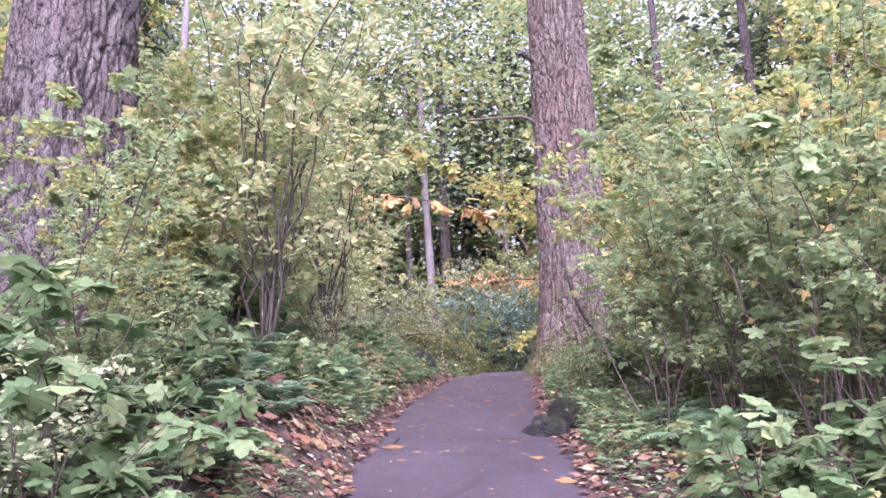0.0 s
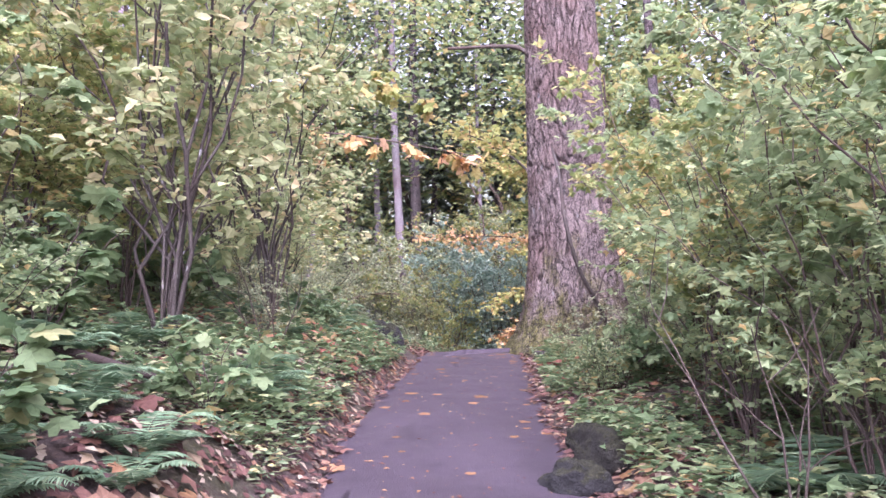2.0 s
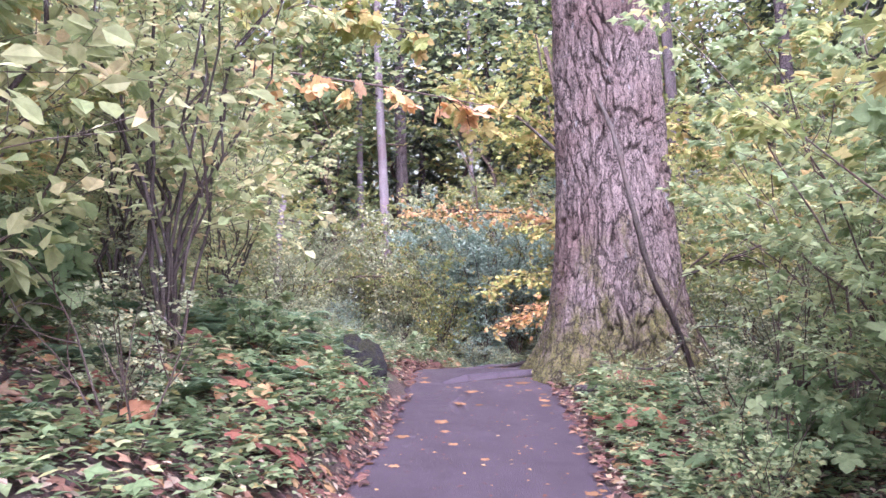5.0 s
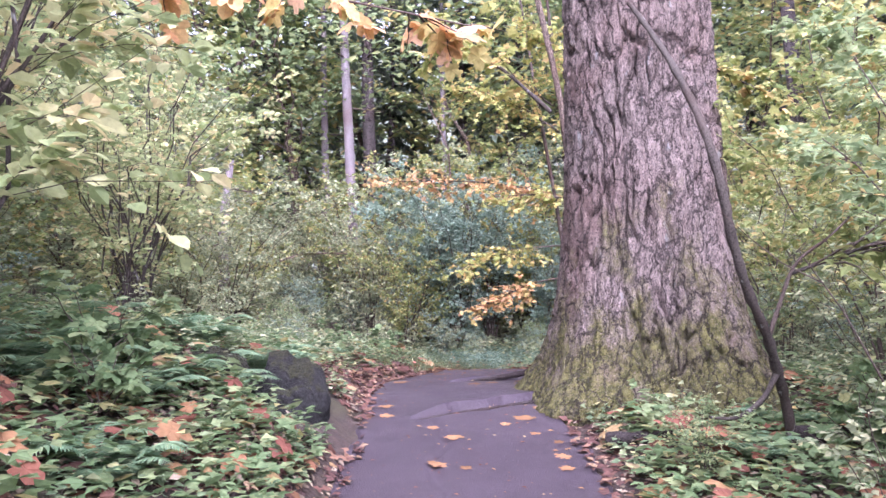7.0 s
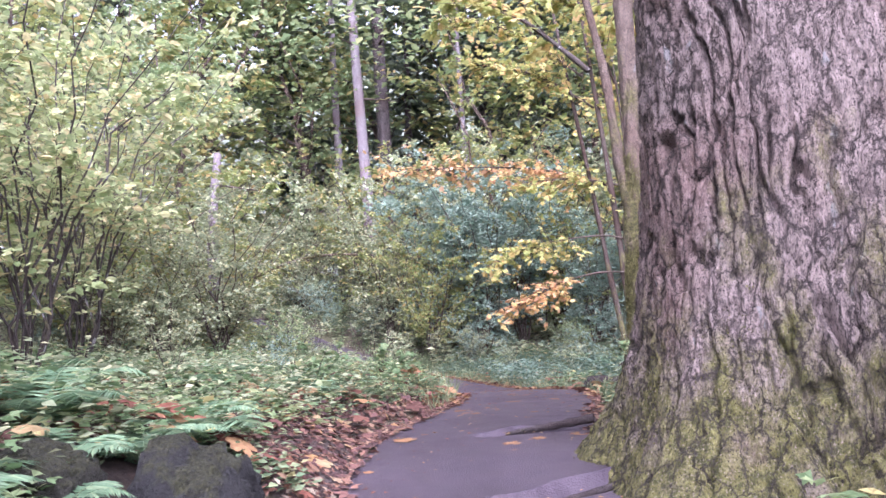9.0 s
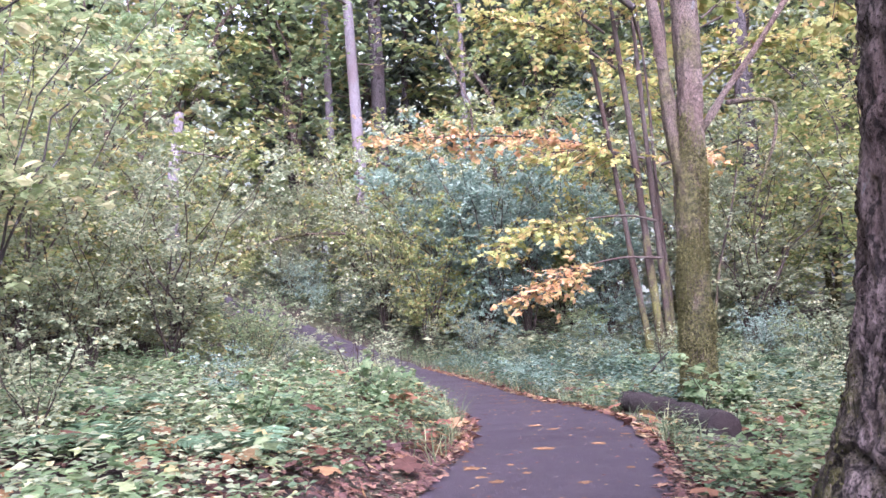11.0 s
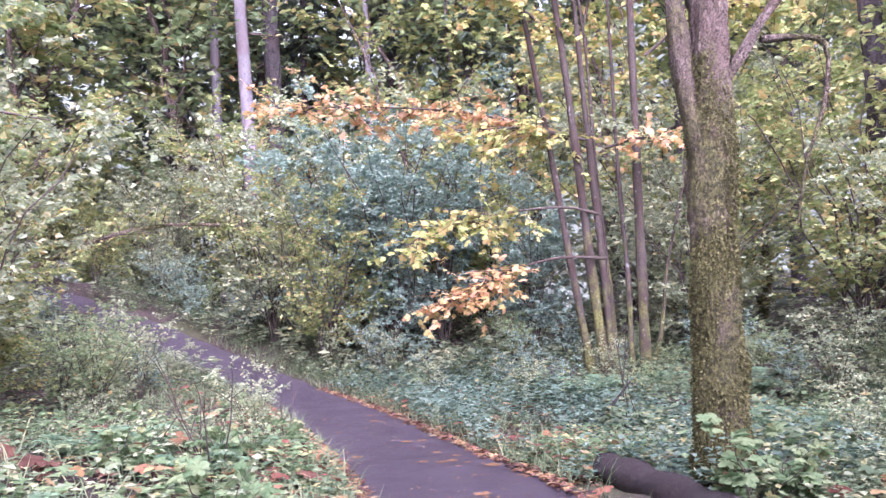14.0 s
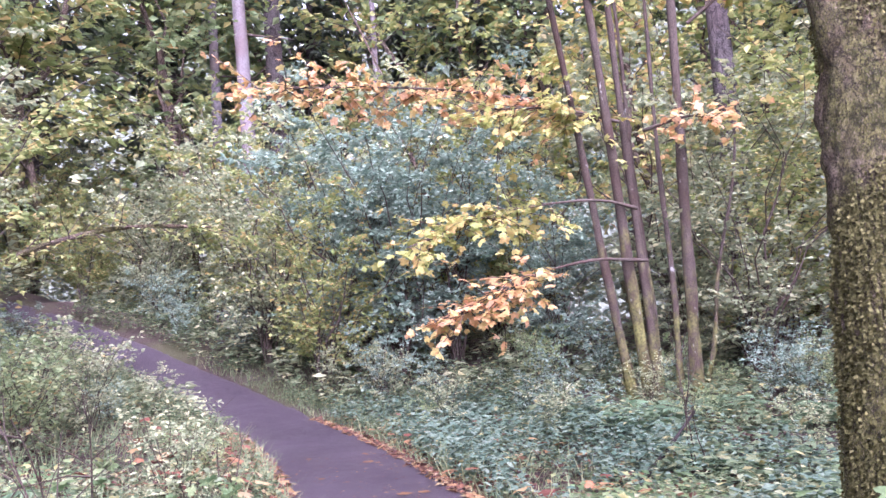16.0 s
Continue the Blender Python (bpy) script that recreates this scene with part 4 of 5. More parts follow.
for x, y, s, k in ((2.3, 4.9, 0.75, 1), (3.3, 4.4, 0.9, 0), (2.2, 7.4, 0.85, 2), (3.4, 6.5, 1.0, 1), (4.6, 7.6, 1.1, 0), (2.7, 9.4, 0.9, 1), (4.0, 9.2, 1.1, 2), (5.6, 9.8, 1.2, 0), (3.5, 11.4, 0.85, 1), (5.2, 12.2, 1.1, 0),
                   (6.9, 11.5, 1.3, 2), (4.3, 13.8, 1.0, 2), (6.2, 14.6, 1.2, 1), (8.0, 14.0, 1.3, 0), (5.5, 17.5, 1.0, 2), (7.8, 18.2, 1.2, 0), (4.9, 5.4, 1.1, 2), (6.2, 7.0, 1.3, 1), (7.6, 9.2, 1.4, 0), (9.5, 12.0, 1.5, 2),
                   (-2.0, 4.1, 0.5, 1), (-2.4, 5.2, 0.55, 0), (2.1, 5.9, 0.7, 1), (3.0, 8.4, 0.8, 1), (2.5, 6.9, 0.6, 1), (3.1, 3.7, 0.8, 1), (3.0, 5.6, 0.9, 1), (-4.9, 4.6, 1.1, 1), (-2.7, 9.4, 1.0, 0), (-3.8, 9.0, 1.1, 2), (-5.2, 8.0, 1.3, 0), (-3.2, 11.6, 1.0, 1), (-4.6, 11.6, 1.3, 0), (-5.4, 5.4, 1.2, 2), (-4.7, 9.7, 1.2, 2), (-5.9, 11.6, 1.3, 1), (-4.2, 13.0, 1.1, 2), (-6.6, 13.6, 1.4, 1), (-7.6, 9.6, 1.4, 2), (-3.7, 15.4, 1.0, 1), (-5.6, 16.4, 1.2, 2)):
    plant(vine[k], x, y, s)
for x, y, s, k in ((-1.95, 8.2, 1.15, 0), (-1.7, 11.1, 1.05, 1), (-3.0, 13.6, 0.95, 0), (-2.6, 16.6, 0.85, 1), (-4.4, 15.0, 1.1, 0), (-3.4, 19.6, 1.0, 1), (-5.6, 18.0, 1.1, 0)):
    plant(hazel[k], x, y, s)
for x, y, s, k in ((-4.9, 24.6, 1.0, 0), (-2.6, 23.4, 0.9, 0), (-2.9, 21.2, 0.6, 0), (-3.1, 25.6, 0.8, 1), (-4.0, 44.5, 1.2, 0), (-8.2, 45.5, 1.2, 1), (-11.5, 48.0, 1.3, 0), (-15.0, 47.5, 1.4, 1), (-1.8, 42.0, 1.1, 0), (-6.3, 47.5, 1.4, 1), (-9.8, 36.8, 1.1, 0), (-12.5, 40.0, 1.2, 1), (-3.2, 40.4, 0.7, 0), (-5.6, 42.2, 0.7, 1),
                   (-9.0, 14.0, 1.5, 0), (-10.5, 19.0, 1.6, 1), (-8.5, 8.6, 1.4, 0), (-12.0, 10.0, 1.6, 1), (-13.0, 15.0, 1.7, 0), (-4.2, 22.5, 1.2, 1), (-6.9, 32.8, 1.1, 0), (-5.2, 27.4, 1.1, 1), (-5.6, 26.0, 1.3, 0), (-4.6, 28.6, 0.7, 0), (0.2, 35.5, 1.0, 0), (1.4, 33.0, 0.85, 1), (-5.6, 31.2, 1.2, 1), (-7.5, 29, 1.5, 0), (-7.0, 22.5, 1.5, 1),
                   (-9.5, 34, 1.6, 0), (2.6, 37.5, 1.3, 0), (6.0, 36.5, 1.3, 1), (9.0, 33.0, 1.3, 0), (11.5, 28.5, 1.3, 1), (9.5, 24.0, 1.0, 0), (-0.5, 39.5, 1.3, 1), (12.0, 35, 1.6, 0), (14.5, 31, 1.6, 1), (3.8, 42, 1.6, 1), (8.5, 40.5, 1.7, 0), (11.5, 20.5, 1.2, 1), (8.2, 20.5, 0.9, 0), (10.6, 23.0, 1.1, 1), (8.6, 29.5, 0.9, 0), (10.0, 31.0, 1.1, 1), (13.0, 25.5, 1.3, 0)):
    plant(greyb[k], x, y, s * (1.0 if y < 28 else 1.35))
for x, y, s in ((3.0, 33.5, 1.05), (1.9, 35.0, 1.1), (4.4, 34.6, 1.1), (6.4, 33.4, 0.8)):
    plant(blue[0], x, y, s * 1.25)


def free(x, y, margin=0.0):
    """True beside the trail and clear of the great trunks."""
    return (np.abs(x - trail_x(y)) > HALF + margin) & (np.hypot(x - FIR_X, y - FIR_Y) > 1.15) & (np.hypot(x + 0.45, (y - 13.4) * 0.7) > 0.48) & ((np.abs(x - 3.15) > 0.32) | (np.abs(y - 19.8) > 1.9))


berry = kinds(*[tagged(build_plant(350 + i, 7, 0.75, 0.5, 3, 8, 0.28, MAPLE, 0.125, LEAF_BERRY, TWIG_BARK, 0.005, 0.35), "thimbleberry plant with broad soft green leaves", "plant", "broad-leaved plants") for i in range(2)])
for x, y, s in ((-1.35, 2.7, 0.9), (-1.7, 3.3, 1.0), (-1.3, 3.7, 0.8), (-2.1, 2.9, 1.2), (-2.3, 3.8, 1.1), (-1.6, 4.9, 0.8), (-1.2, 6.6, 0.7), (1.5, 3.9, 0.8), (1.9, 3.4, 0.9), (2.3, 3.9, 1.0), (3.6, 20.1, 0.75), (3.9, 20.2, 0.6), (-1.45, 12.4, 0.7), (-1.2, 11.7, 0.6),
                (0.1, 21.6, 0.55), (-0.5, 21.2, 0.55), (0.5, 22.6, 0.5), (2.6, 11.0, 0.7), (3.0, 10.4, 0.8), (2.2, 9.6, 0.7), (0.3, 19.4, 0.6), (-0.5, 18.0, 0.6), (2.9, 12.0, 0.7), (1.9, 9.4, 0.8), (-2.6, 7.6, 1.1), (-3.0, 8.6, 1.3), (-2.5, 10.2, 1.1), (-2.9, 11.0, 1.2)):
    plant(berry[int(R2.integers(0, 2))], x, y, s)

saplings = kinds(*[tagged(build_plant(370 + i, 3, 2.4, 0.55, 6, 10, 0.5, MAPLE, 0.125, LEAF_SOFT, TWIG_BARK, 0.008, 0.3), "young maple sapling with broad green leaves", "sapling", "maple saplings beside the trail") for i in range(2)])
for x, y, s in ((2.2, 4.4, 0.8), (2.4, 5.2, 0.5), (2.7, 6.9, 0.6), (1.9, 7.5, 0.45), (3.1, 7.6, 0.65), (2.3, 8.3, 0.5), (3.4, 8.5, 0.7), (2.8, 9.4, 0.6), (1.8, 6.6, 0.45), (3.1, 4.7, 0.6), (2.1, 5.7, 0.85), (2.4, 6.4, 1.0), (2.2, 7.6, 0.8), (3.2, 6.4, 1.1), (2.6, 8.6, 0.9), (-2.5, 6.4, 0.75), (-3.0, 6.3, 0.85), (3.0, 5.4, 0.9), (2.9, 7.2, 0.9), (3.3, 9.6, 0.9), (-2.6, 5.6, 0.8), (4.2, 11.6, 1.0)):
    plant(saplings[int(R2.integers(0, 2))], x, y, s)

# low bushes, scattered where the forest floor is covered
count = 0
while count < 115:
    y = 15.5 + 25 * R2.random()
    d = (0.75 + 8.5 * R2.random() ** 1.2) * (1 if R2.random() < 0.62 else -1)
    x = float(trail_x(y)) + HALF * np.sign(d) + d
    if free(x, y, 0.35) and np.hypot(x - 3.15, y - 20.2) > 1.2 and np.hypot(x - 3.8, y - 20.7) > 0.7 and not (d < 0 and y < 19.5 and d > -1.6):
        near = (abs(d) < 3.2 and y < 30) or (d > 0 and 22 < y < 29)
        plant(snow[R2.choice([0, 1, 2], p=(0.45, 0.2, 0.35))], x, y, (0.32 if near else 0.5) + (0.2 if near else 0.4) * R2.random())
        count += 1
for x, y, s in ((-1.9, 26.4, 0.9), (-2.6, 27.4, 1.1), (-1.8, 28.6, 0.9), (-2.6, 29.6, 1.1), (1.55, 8.9, 0.45), (2.0, 10.3, 0.5), (1.9, 12.0, 0.35), (-1.5, 2.6, 0.45), (-1.9, 4.4, 0.5), (-2.2, 6.0, 0.6), (-1.5, 9.6, 0.45), (-2.3, 12.4, 0.6), (2.9, 8.2, 0.7), (3.6, 12.8, 0.7), (4.4, 16, 0.8), (5.6, 15.8, 0.9)):
    plant(snow[int(R2.integers(0, 2))], x, y, s)
for x, y, s in ((1.95, 6.1, 1.1), (1.75, 5.1, 0.9), (1.6, 4.2, 0.6), (-1.5, 4.9, 0.7), (-1.25, 5.7, 0.6), (-1.9, 5.4, 0.8), (-1.6, 5.9, 0.6), (-1.2, 12.2, 0.7), (-1.6, 12.9, 0.8), (-1.0, 13.4, 0.6), (-1.9, 13.4, 0.8), (-1.15, 12.75, 0.75), (-0.75, 14.5, 0.7), (-1.25, 13.9, 0.8), (-0.85, 13.0, 0.6), (-1.5, 12.0, 0.8), (-1.0, 15.6, 0.75), (-1.8, 15.0, 0.9), (-1.35, 4.3, 0.6), (-1.2, 5.4, 0.5), (-1.7, 6.2, 0.7),
                (-1.3, 7.6, 0.55), (-2.2, 7.0, 0.7), (-1.4, 10.2, 0.6), (-2.0, 10.4, 0.75), (-1.1, 11.2, 0.5), (-0.5, 17.3, 0.8), (-1.2, 17.0, 0.8), (-0.2, 18.6, 0.7), (-1.6, 18.3, 0.85), (0.1, 20.0, 0.7), (-0.9, 19.8, 0.8), (2.3, 12.2, 0.5), (2.9, 13.0, 0.6),
                (4.4, 22.5, 0.9), (5.4, 21.2, 1.0), (4.9, 24.5, 0.9), (6.4, 23.5, 1.0), (7.4, 26.0, 1.1), (5.2, 27.0, 1.0), (6.8, 21.0, 1.0), (8.2, 22.5, 1.1), (-1.4, 1.9, 0.6), (0.2, 22.6, 0.7), (-0.7, 22.2, 0.8)):
    plant(ferns[int(R2.integers(0, 3))], x, y, s)

count = 0
while count < 34:
    y = 2.5 + 20.5 * R2.random()
    x = float(trail_x(y)) - HALF - 0.45 - 2.4 * R2.random()
    if free(x, y, 0.4) and not 14.6 < y < 18.2:
        plant(ferns[int(R2.integers(0, 3))], x, y, 0.4 + 0.35 * R2.random())
        count += 1

for k in range(34):
    x, y = 5.5 + 8 * R2.random(), 17.5 + 12 * R2.random()
    plant(snow[int(R2.integers(0, 3))], x, y, (0.5 if x > 0.42 * y - 4 else 0.25) + 0.3 * R2.random())
for k in range(12):
    plant(ferns[int(R2.integers(0, 3))], 5.0 + 5 * R2.random(), 18.5 + 9 * R2.random(), 0.8 + 0.4 * R2.random())


def build_bare_shrub(x, y, stems, height, spread, seed, label):
    rng_ = np.random.default_rng(seed)
    root = place(new("bare_shrub"), x, y)
    for _ in range(stems):
        a = rng_.random() * 2 * np.pi
        d = (spread * np.cos(a), spread * np.sin(a), 1)
        ln = curve_line((0.05 * np.cos(a), 0.05 * np.sin(a), -0.04), d, height * (0.6 + 0.5 * rng_.random()), 7, -0.02, rng_, 0.1)
        st = Tubes()
        st.add(ln, np.linspace(0.008, 0.002, 7), 5)
        for _ in range(3):
            p, w = along(ln, np.array([0.35 + 0.6 * rng_.random()]))
            st.add(curve_line(p[0], w[0] + rng_.normal(0, 0.6, 3), height * 0.3, 4, 0, rng_), np.linspace(0.004, 0.0015, 4), 4)
        part("stem", st.mesh("stem", TWIG_BARK), root)
    return tagged(root, label, "shrub", "bare twiggy shrubs")


build_bare_shrub(0.1, 21.5, 5, 1.1, 0.6, 5, "bare dark twigs standing in low plants")
build_bare_shrub(0.6, 23.2, 4, 0.7, 0.5, 6, "bare dark twigs standing in low plants")
build_bare_shrub(4.75, 24.5, 3, 1.6, 0.12, 7, "thin dark bare stems among ferns")
build_bare_shrub(1.55, 5.6, 4, 1.3, 0.45, 8, "thin dark bare stems beside the trail")
build_bare_shrub(2.35, 10.4, 5, 1.5, 0.4, 9, "thin dark bare stems beside the trail")
build_bare_shrub(-1.35, 9.2, 4, 1.2, 0.5, 10, "thin dark bare stems on the bank")
gz2 = float(ground_z(4.3, 24.3))
build_log("fallen_branch", [(4.05, 24.2, gz2 + 0.1), (4.4, 24.4, gz2 + 0.3), (4.8, 24.6, gz2 + 0.6)], 0.025, 0.012, LOG_BARK, "black broken branch sticking up from low plants", 11)

# a leaning tree on the far bank with one long mossy limb
lean_tree = place(new("leaning_tree"), -5.6, 29.2)
tagged(lean_tree, "leaning broadleaf tree with a long mossy limb", "tree")
lz = float(ground_z(-5.6, 29.2))
limb(lean_tree, "trunk", [(0, 0, -0.15), (0.3, 0, 0.9), (0.5, 0.1, 3.0), (0.9, 0.2, 6.0)], 0.11, 0.05, MOSS_BARK, 10)
arm = limb(lean_tree, "limb", [(0.35, 0.0, 5.0 - lz - 0.9), (2.1, -0.2, 5.0 - lz), (3.3, -0.2, 5.5 - lz), (4.3, -0.2, 5.67 - lz), (5.4, -0.2, 5.6 - lz)], 0.06, 0.02, MOSS_BARK, 8)
leafy_bough(lean_tree, np.random.default_rng(33), arm, 0.9, 40, 16, LOBED, 0.09, LEAF_LIME, flat=0.5)

# ------------------------------------------------------------------ trees behind
broad = kinds(*[tagged(build_plant(400 + i, 3, 11.0, 2.4, 30, 36, 2.3, KITE, 0.22, m, MOSS_BARK, 0.09, 0.14, 8, 0.45, 0.05, False, "broadleaf_tree", "trunk"), "tall broadleaf tree with yellow-green autumn leaves", "tree", "broadleaf trees behind")
                for i, m in enumerate((LEAF_LIME, LEAF_GOLD, LEAF_SOFT))])
for x, y, s, k in ((11.5, 17.0, 0.9, 1), (14.5, 28.0, 1.1, 0), (6.5, 10.5, 0.62, 0), (9.0, 8.5, 0.8, 1), (11.5, 14.0, 0.95, 0), (13.5, 18.0, 1.0, 1), (4.8, 38.0, 0.95, 0), (9.5, 36.0, 1.1, 1), (15.0, 37.0, 1.2, 0),
                   (-11.0, 12.0, 1.0, 2), (-11.5, 17.0, 1.0, 0), (-6.5, 21.0, 0.8, 2), (-8.5, 25.0, 1.0, 0), (-5.5, 29.0, 0.8, 2), (-11.0, 30.0, 1.1, 0), (-8.0, 37.0, 1.0, 2), (-13, 38.0, 1.2, 0), (-15, 24, 1.1, 2), (18, 32, 1.2, 1), (-10, 18, 1.0, 0),
                   (-3.5, 47, 1.8, 2), (6.5, 45, 1.7, 0), (-8, 44, 1.8, 0), (10.5, 47, 1.9, 2), (-16, 43, 1.9, 2), (15, 43, 1.8, 0), (0, 56, 2.2, 2), (5, 57, 2.2, 0), (-5, 57, 2.2, 0), (11, 58, 2.2, 2)):
    plant(broad[k], x, y, s)
fir = kinds(*[tagged(build_conifer(500 + i, 26, 0.3, 3.6, b, 90, bk), "tall dark fir with drooping boughs", "tree", "firs in the distance") for i, (b, bk) in enumerate(((0.22, None), (0.3, None), (0.15, None)))])
for x, y, s, k in ((1.6, 54, 1.0, 0), (5.5, 50, 1.1, 1), (10, 55, 1.1, 2), (-4.5, 52, 1.0, 1), (-9, 48, 1.0, 2), (-14, 52, 1.1, 0), (15, 48, 1.0, 0), (20, 42, 1.0, 1), (-18, 42, 1.0, 1), (3.5, 62, 1.2, 2), (-2, 64, 1.2, 0), (9, 66, 1.2, 1), (-8, 62, 1.2, 2), (24, 52, 1.2, 2), (-23, 50, 1.2, 0), (16, 62, 1.2, 1),
                   (-15, 66, 1.3, 2), (0.5, 72, 1.3, 1), (14, 24.5, 0.9, 2), (18, 20, 1.0, 0), (-17, 15, 0.9, 0), (-14, 32, 1.0, 1), (7.6, 44, 0.95, 0), (28, 34, 1.2, 1), (-26, 34, 1.2, 2)):
    plant(fir[k], x, y, s)


def build_far_woods():
    """Leaf masses of the woods that close the view."""
    rng_ = np.random.default_rng(640)
    for mat, n, ylo, yhi, zlo, zhi, size, per in ((LEAF_GREY, 330, 40, 62, 0.0, 7, 0.3, 60), (LEAF_LIME, 420, 46, 70, 4, 30, 0.4, 60), (LEAF_FIR, 620, 50, 85, 1, 42, 0.6, 60), (LEAF_SOFT, 520, 44, 66, 12, 42, 0.45, 70), (LEAF_LIME, 900, 38, 58, 14, 38, 0.38, 70), (LEAF_SOFT, 800, 34, 48, 11, 30, 0.33, 70), (LEAF_GREY, 260, 40, 60, 0, 9, 0.3, 70), (LEAF_FIR, 500, 42, 62, 14, 36, 0.5, 70)):
        y = ylo + (yhi - ylo) * rng_.random(n)
        x = (rng_.random(n) - 0.5) * 2 * (y * 0.85)
        side = rng_.random(n) < 0.22
        x = np.where(side, np.sign(x) * (15 + 14 * rng_.random(n)), x)
        y = np.where(side, 4 + 34 * rng_.random(n), y)
        ok = (np.abs(x - trail_x(y)) > 2.0)
        x, y = x[ok], y[ok]
        z = ground_z(x, y) + zlo + (zhi - zlo) * rng_.random(len(x)) ** 1.3
        gap = (mat != LEAF_FIR) & (y > 38) & (np.abs(x - 0.055 * y) < 0.06 * y) & (z < 20)
        x, y, z = x[~gap], y[~gap], z[~gap]
        c = np.repeat(np.stack([x, y, z], 1), per, 0)
        at = c + rng_.normal(0, 1, c.shape) * np.array([1.3, 1.3, 0.8])
        at[:, 2] = np.maximum(at[:, 2], ground_z(at[:, 0], at[:, 1]) + 0.05)
        az = rng_.random(len(at)) * 2 * np.pi
        way = np.stack([np.cos(az), np.sin(az), -0.2 + rng_.normal(0, 0.2, len(at))], 1)
        up = unit(np.array([0, 0, 1.0]) + rng_.normal(0, 0.4, at.shape))
        tagged(new("far_woods", leaf_mesh("far_woods", KITE, at, way, up, size * (0.6 + 0.8 * rng_.random(len(at))), mat)), "leafy woods closing the view in the distance", "woods", kind="stuff")


build_far_woods()


def build_backdrop():
    """A ring of forest far behind the trees, its dimness and haze put into the colour."""
    m, n, l, p = nodes_of("distant_forest")
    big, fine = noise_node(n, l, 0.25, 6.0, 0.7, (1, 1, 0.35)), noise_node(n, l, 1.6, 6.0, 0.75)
    # greyed, lifted tones paint the haze of distance
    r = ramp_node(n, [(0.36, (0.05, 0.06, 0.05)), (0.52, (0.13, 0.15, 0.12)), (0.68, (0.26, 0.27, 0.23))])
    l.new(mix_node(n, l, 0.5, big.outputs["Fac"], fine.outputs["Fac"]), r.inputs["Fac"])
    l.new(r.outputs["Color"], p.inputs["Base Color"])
    p.inputs["Roughness"].default_value = 1.0
    a = np.linspace(-0.15 * np.pi, 1.15 * np.pi, 361)
    levels = np.array([-8, 4, 14, 24, 30])
    A, K = np.meshgrid(a, np.arange(5), indexing="ij")
    crest = 8 * vnoise(np.cos(A) * 14, np.sin(A) * 14, 91) + 9 * vnoise(np.cos(A) * 45, np.sin(A) * 45, 92)
    R = 105 + 6 * vnoise(np.cos(A) * 9 + K, np.sin(A) * 9, 93)
    Z = levels[K] + 10 + crest * K / 4
    i = (np.arange(360)[:, None] * 5 + np.arange(4)[None]).ravel()
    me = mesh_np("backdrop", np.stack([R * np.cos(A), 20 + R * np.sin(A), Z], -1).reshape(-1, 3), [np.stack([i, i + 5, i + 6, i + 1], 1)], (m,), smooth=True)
    tagged(new("backdrop", me), "backdrop of far forest with haze painted into its grey-green colour", "forest", kind="structure")


build_backdrop()


def build_pole(x, y, h, r, mat, label, lean=(0, 0)):
    root = place(new("bare_tree_trunk"), x, y)
    s = np.linspace(0, 1, 24)
    t = Tubes()
    t.add(np.stack([lean[0] * s + 0.06 * np.sin(s * 7), lean[1] * s, h * s - 0.3], 1), r * (1 - 0.5 * s) * (1 + 0.25 * np.exp(-s * 30)), 16, 0.05)
    part("trunk", t.mesh("trunk", mat), root)
    rng_ = np.random.default_rng(int(abs(x * 100)))
    for k in range(6):
        f = 0.15 + 0.14 * k + 0.05 * rng_.random()
        az = rng_.random() * 2 * np.pi
        out = np.array([np.cos(az), np.sin(az), -0.12])
        at = np.array([lean[0] * f + 0.06 * np.sin(f * 7), lean[1] * f, h * f - 0.3])
        limb(root, "dead_branch", [at, at + out * 0.7 * r / 0.2, at + out * (0.9 + 0.8 * rng_.random()) * r / 0.2], 0.16 * r, 0.04 * r, TWIG_BARK, 5, "", 6)
    return tagged(root, label, "tree", "bare trunks in the distance")


build_pole(-0.6, 44.5, 24, 0.3, PALE_BARK, "tall pale straight trunk in the distance", (-0.6, 0))
build_pole(-2.2, 48.0, 24, 0.24, PALE_BARK, "tall pale slim trunk in the distance")
build_pole(0.15, 47.0, 24, 0.42, FIR_BARK_DARK, "tall dark straight trunk in the distance")
build_pole(4.0, 46.0, 20, 0.16, PALE_BARK, "thin pale trunk in the distance")
build_pole(10.5, 33.0, 20, 0.3, FIR_BARK_DARK, "dark trunk among the maples")
build_pole(13.5, 30.0, 20, 0.3, FIR_BARK_DARK, "dark trunk among the maples")
build_pole(11.2, 19.6, 16, 0.13, PALE_BARK, "slim pale trunk among yellow maples")
build_pole(-9.3, 25.5, 18, 0.2, PALE_BARK, "slim pale trunk behind the bank")
build_pole(-3.35, 26.0, 4.9, 0.16, PALE_BARK, "pale broken snag among shrubs", (0.15, 0))

# boughs of large orange leaves over the trail
over = place(new("bigleaf_maple_tree"), -3.9, 14.2)
tagged(over, "young maple on the bank reaching over the trail with orange leaves", "tree")
rng = np.random.default_rng(77)
tz = float(ground_z(-3.9, 14.2))
limb(over, "trunk", [(0, 0, -0.1), (0.1, 0, 1.5), (0.5, 0, 3.2), (0.9, 0.1, 5.5)], 0.07, 0.03, STEM_BARK)
for pts, mat, n in (([(0.5, 0, 2.6), (2.0, -0.2, 2.75), (3.6, -0.4, 2.45), (4.9, -0.5, 2.15)], LEAF_ORANGE, 18), ([(0.8, 0, 3.8), (2.4, 0.6, 4.0), (4.2, 1.0, 3.7)], LEAF_GOLD, 26)):
    ln = limb(over, "bough", pts, 0.022, 0.006, TWIG_BARK, 5)
    leafy_bough(over, rng, ln, 0.6, n, 5, MAPLE, 0.19, mat, 0.12, flat=0.6, t0=0.3)


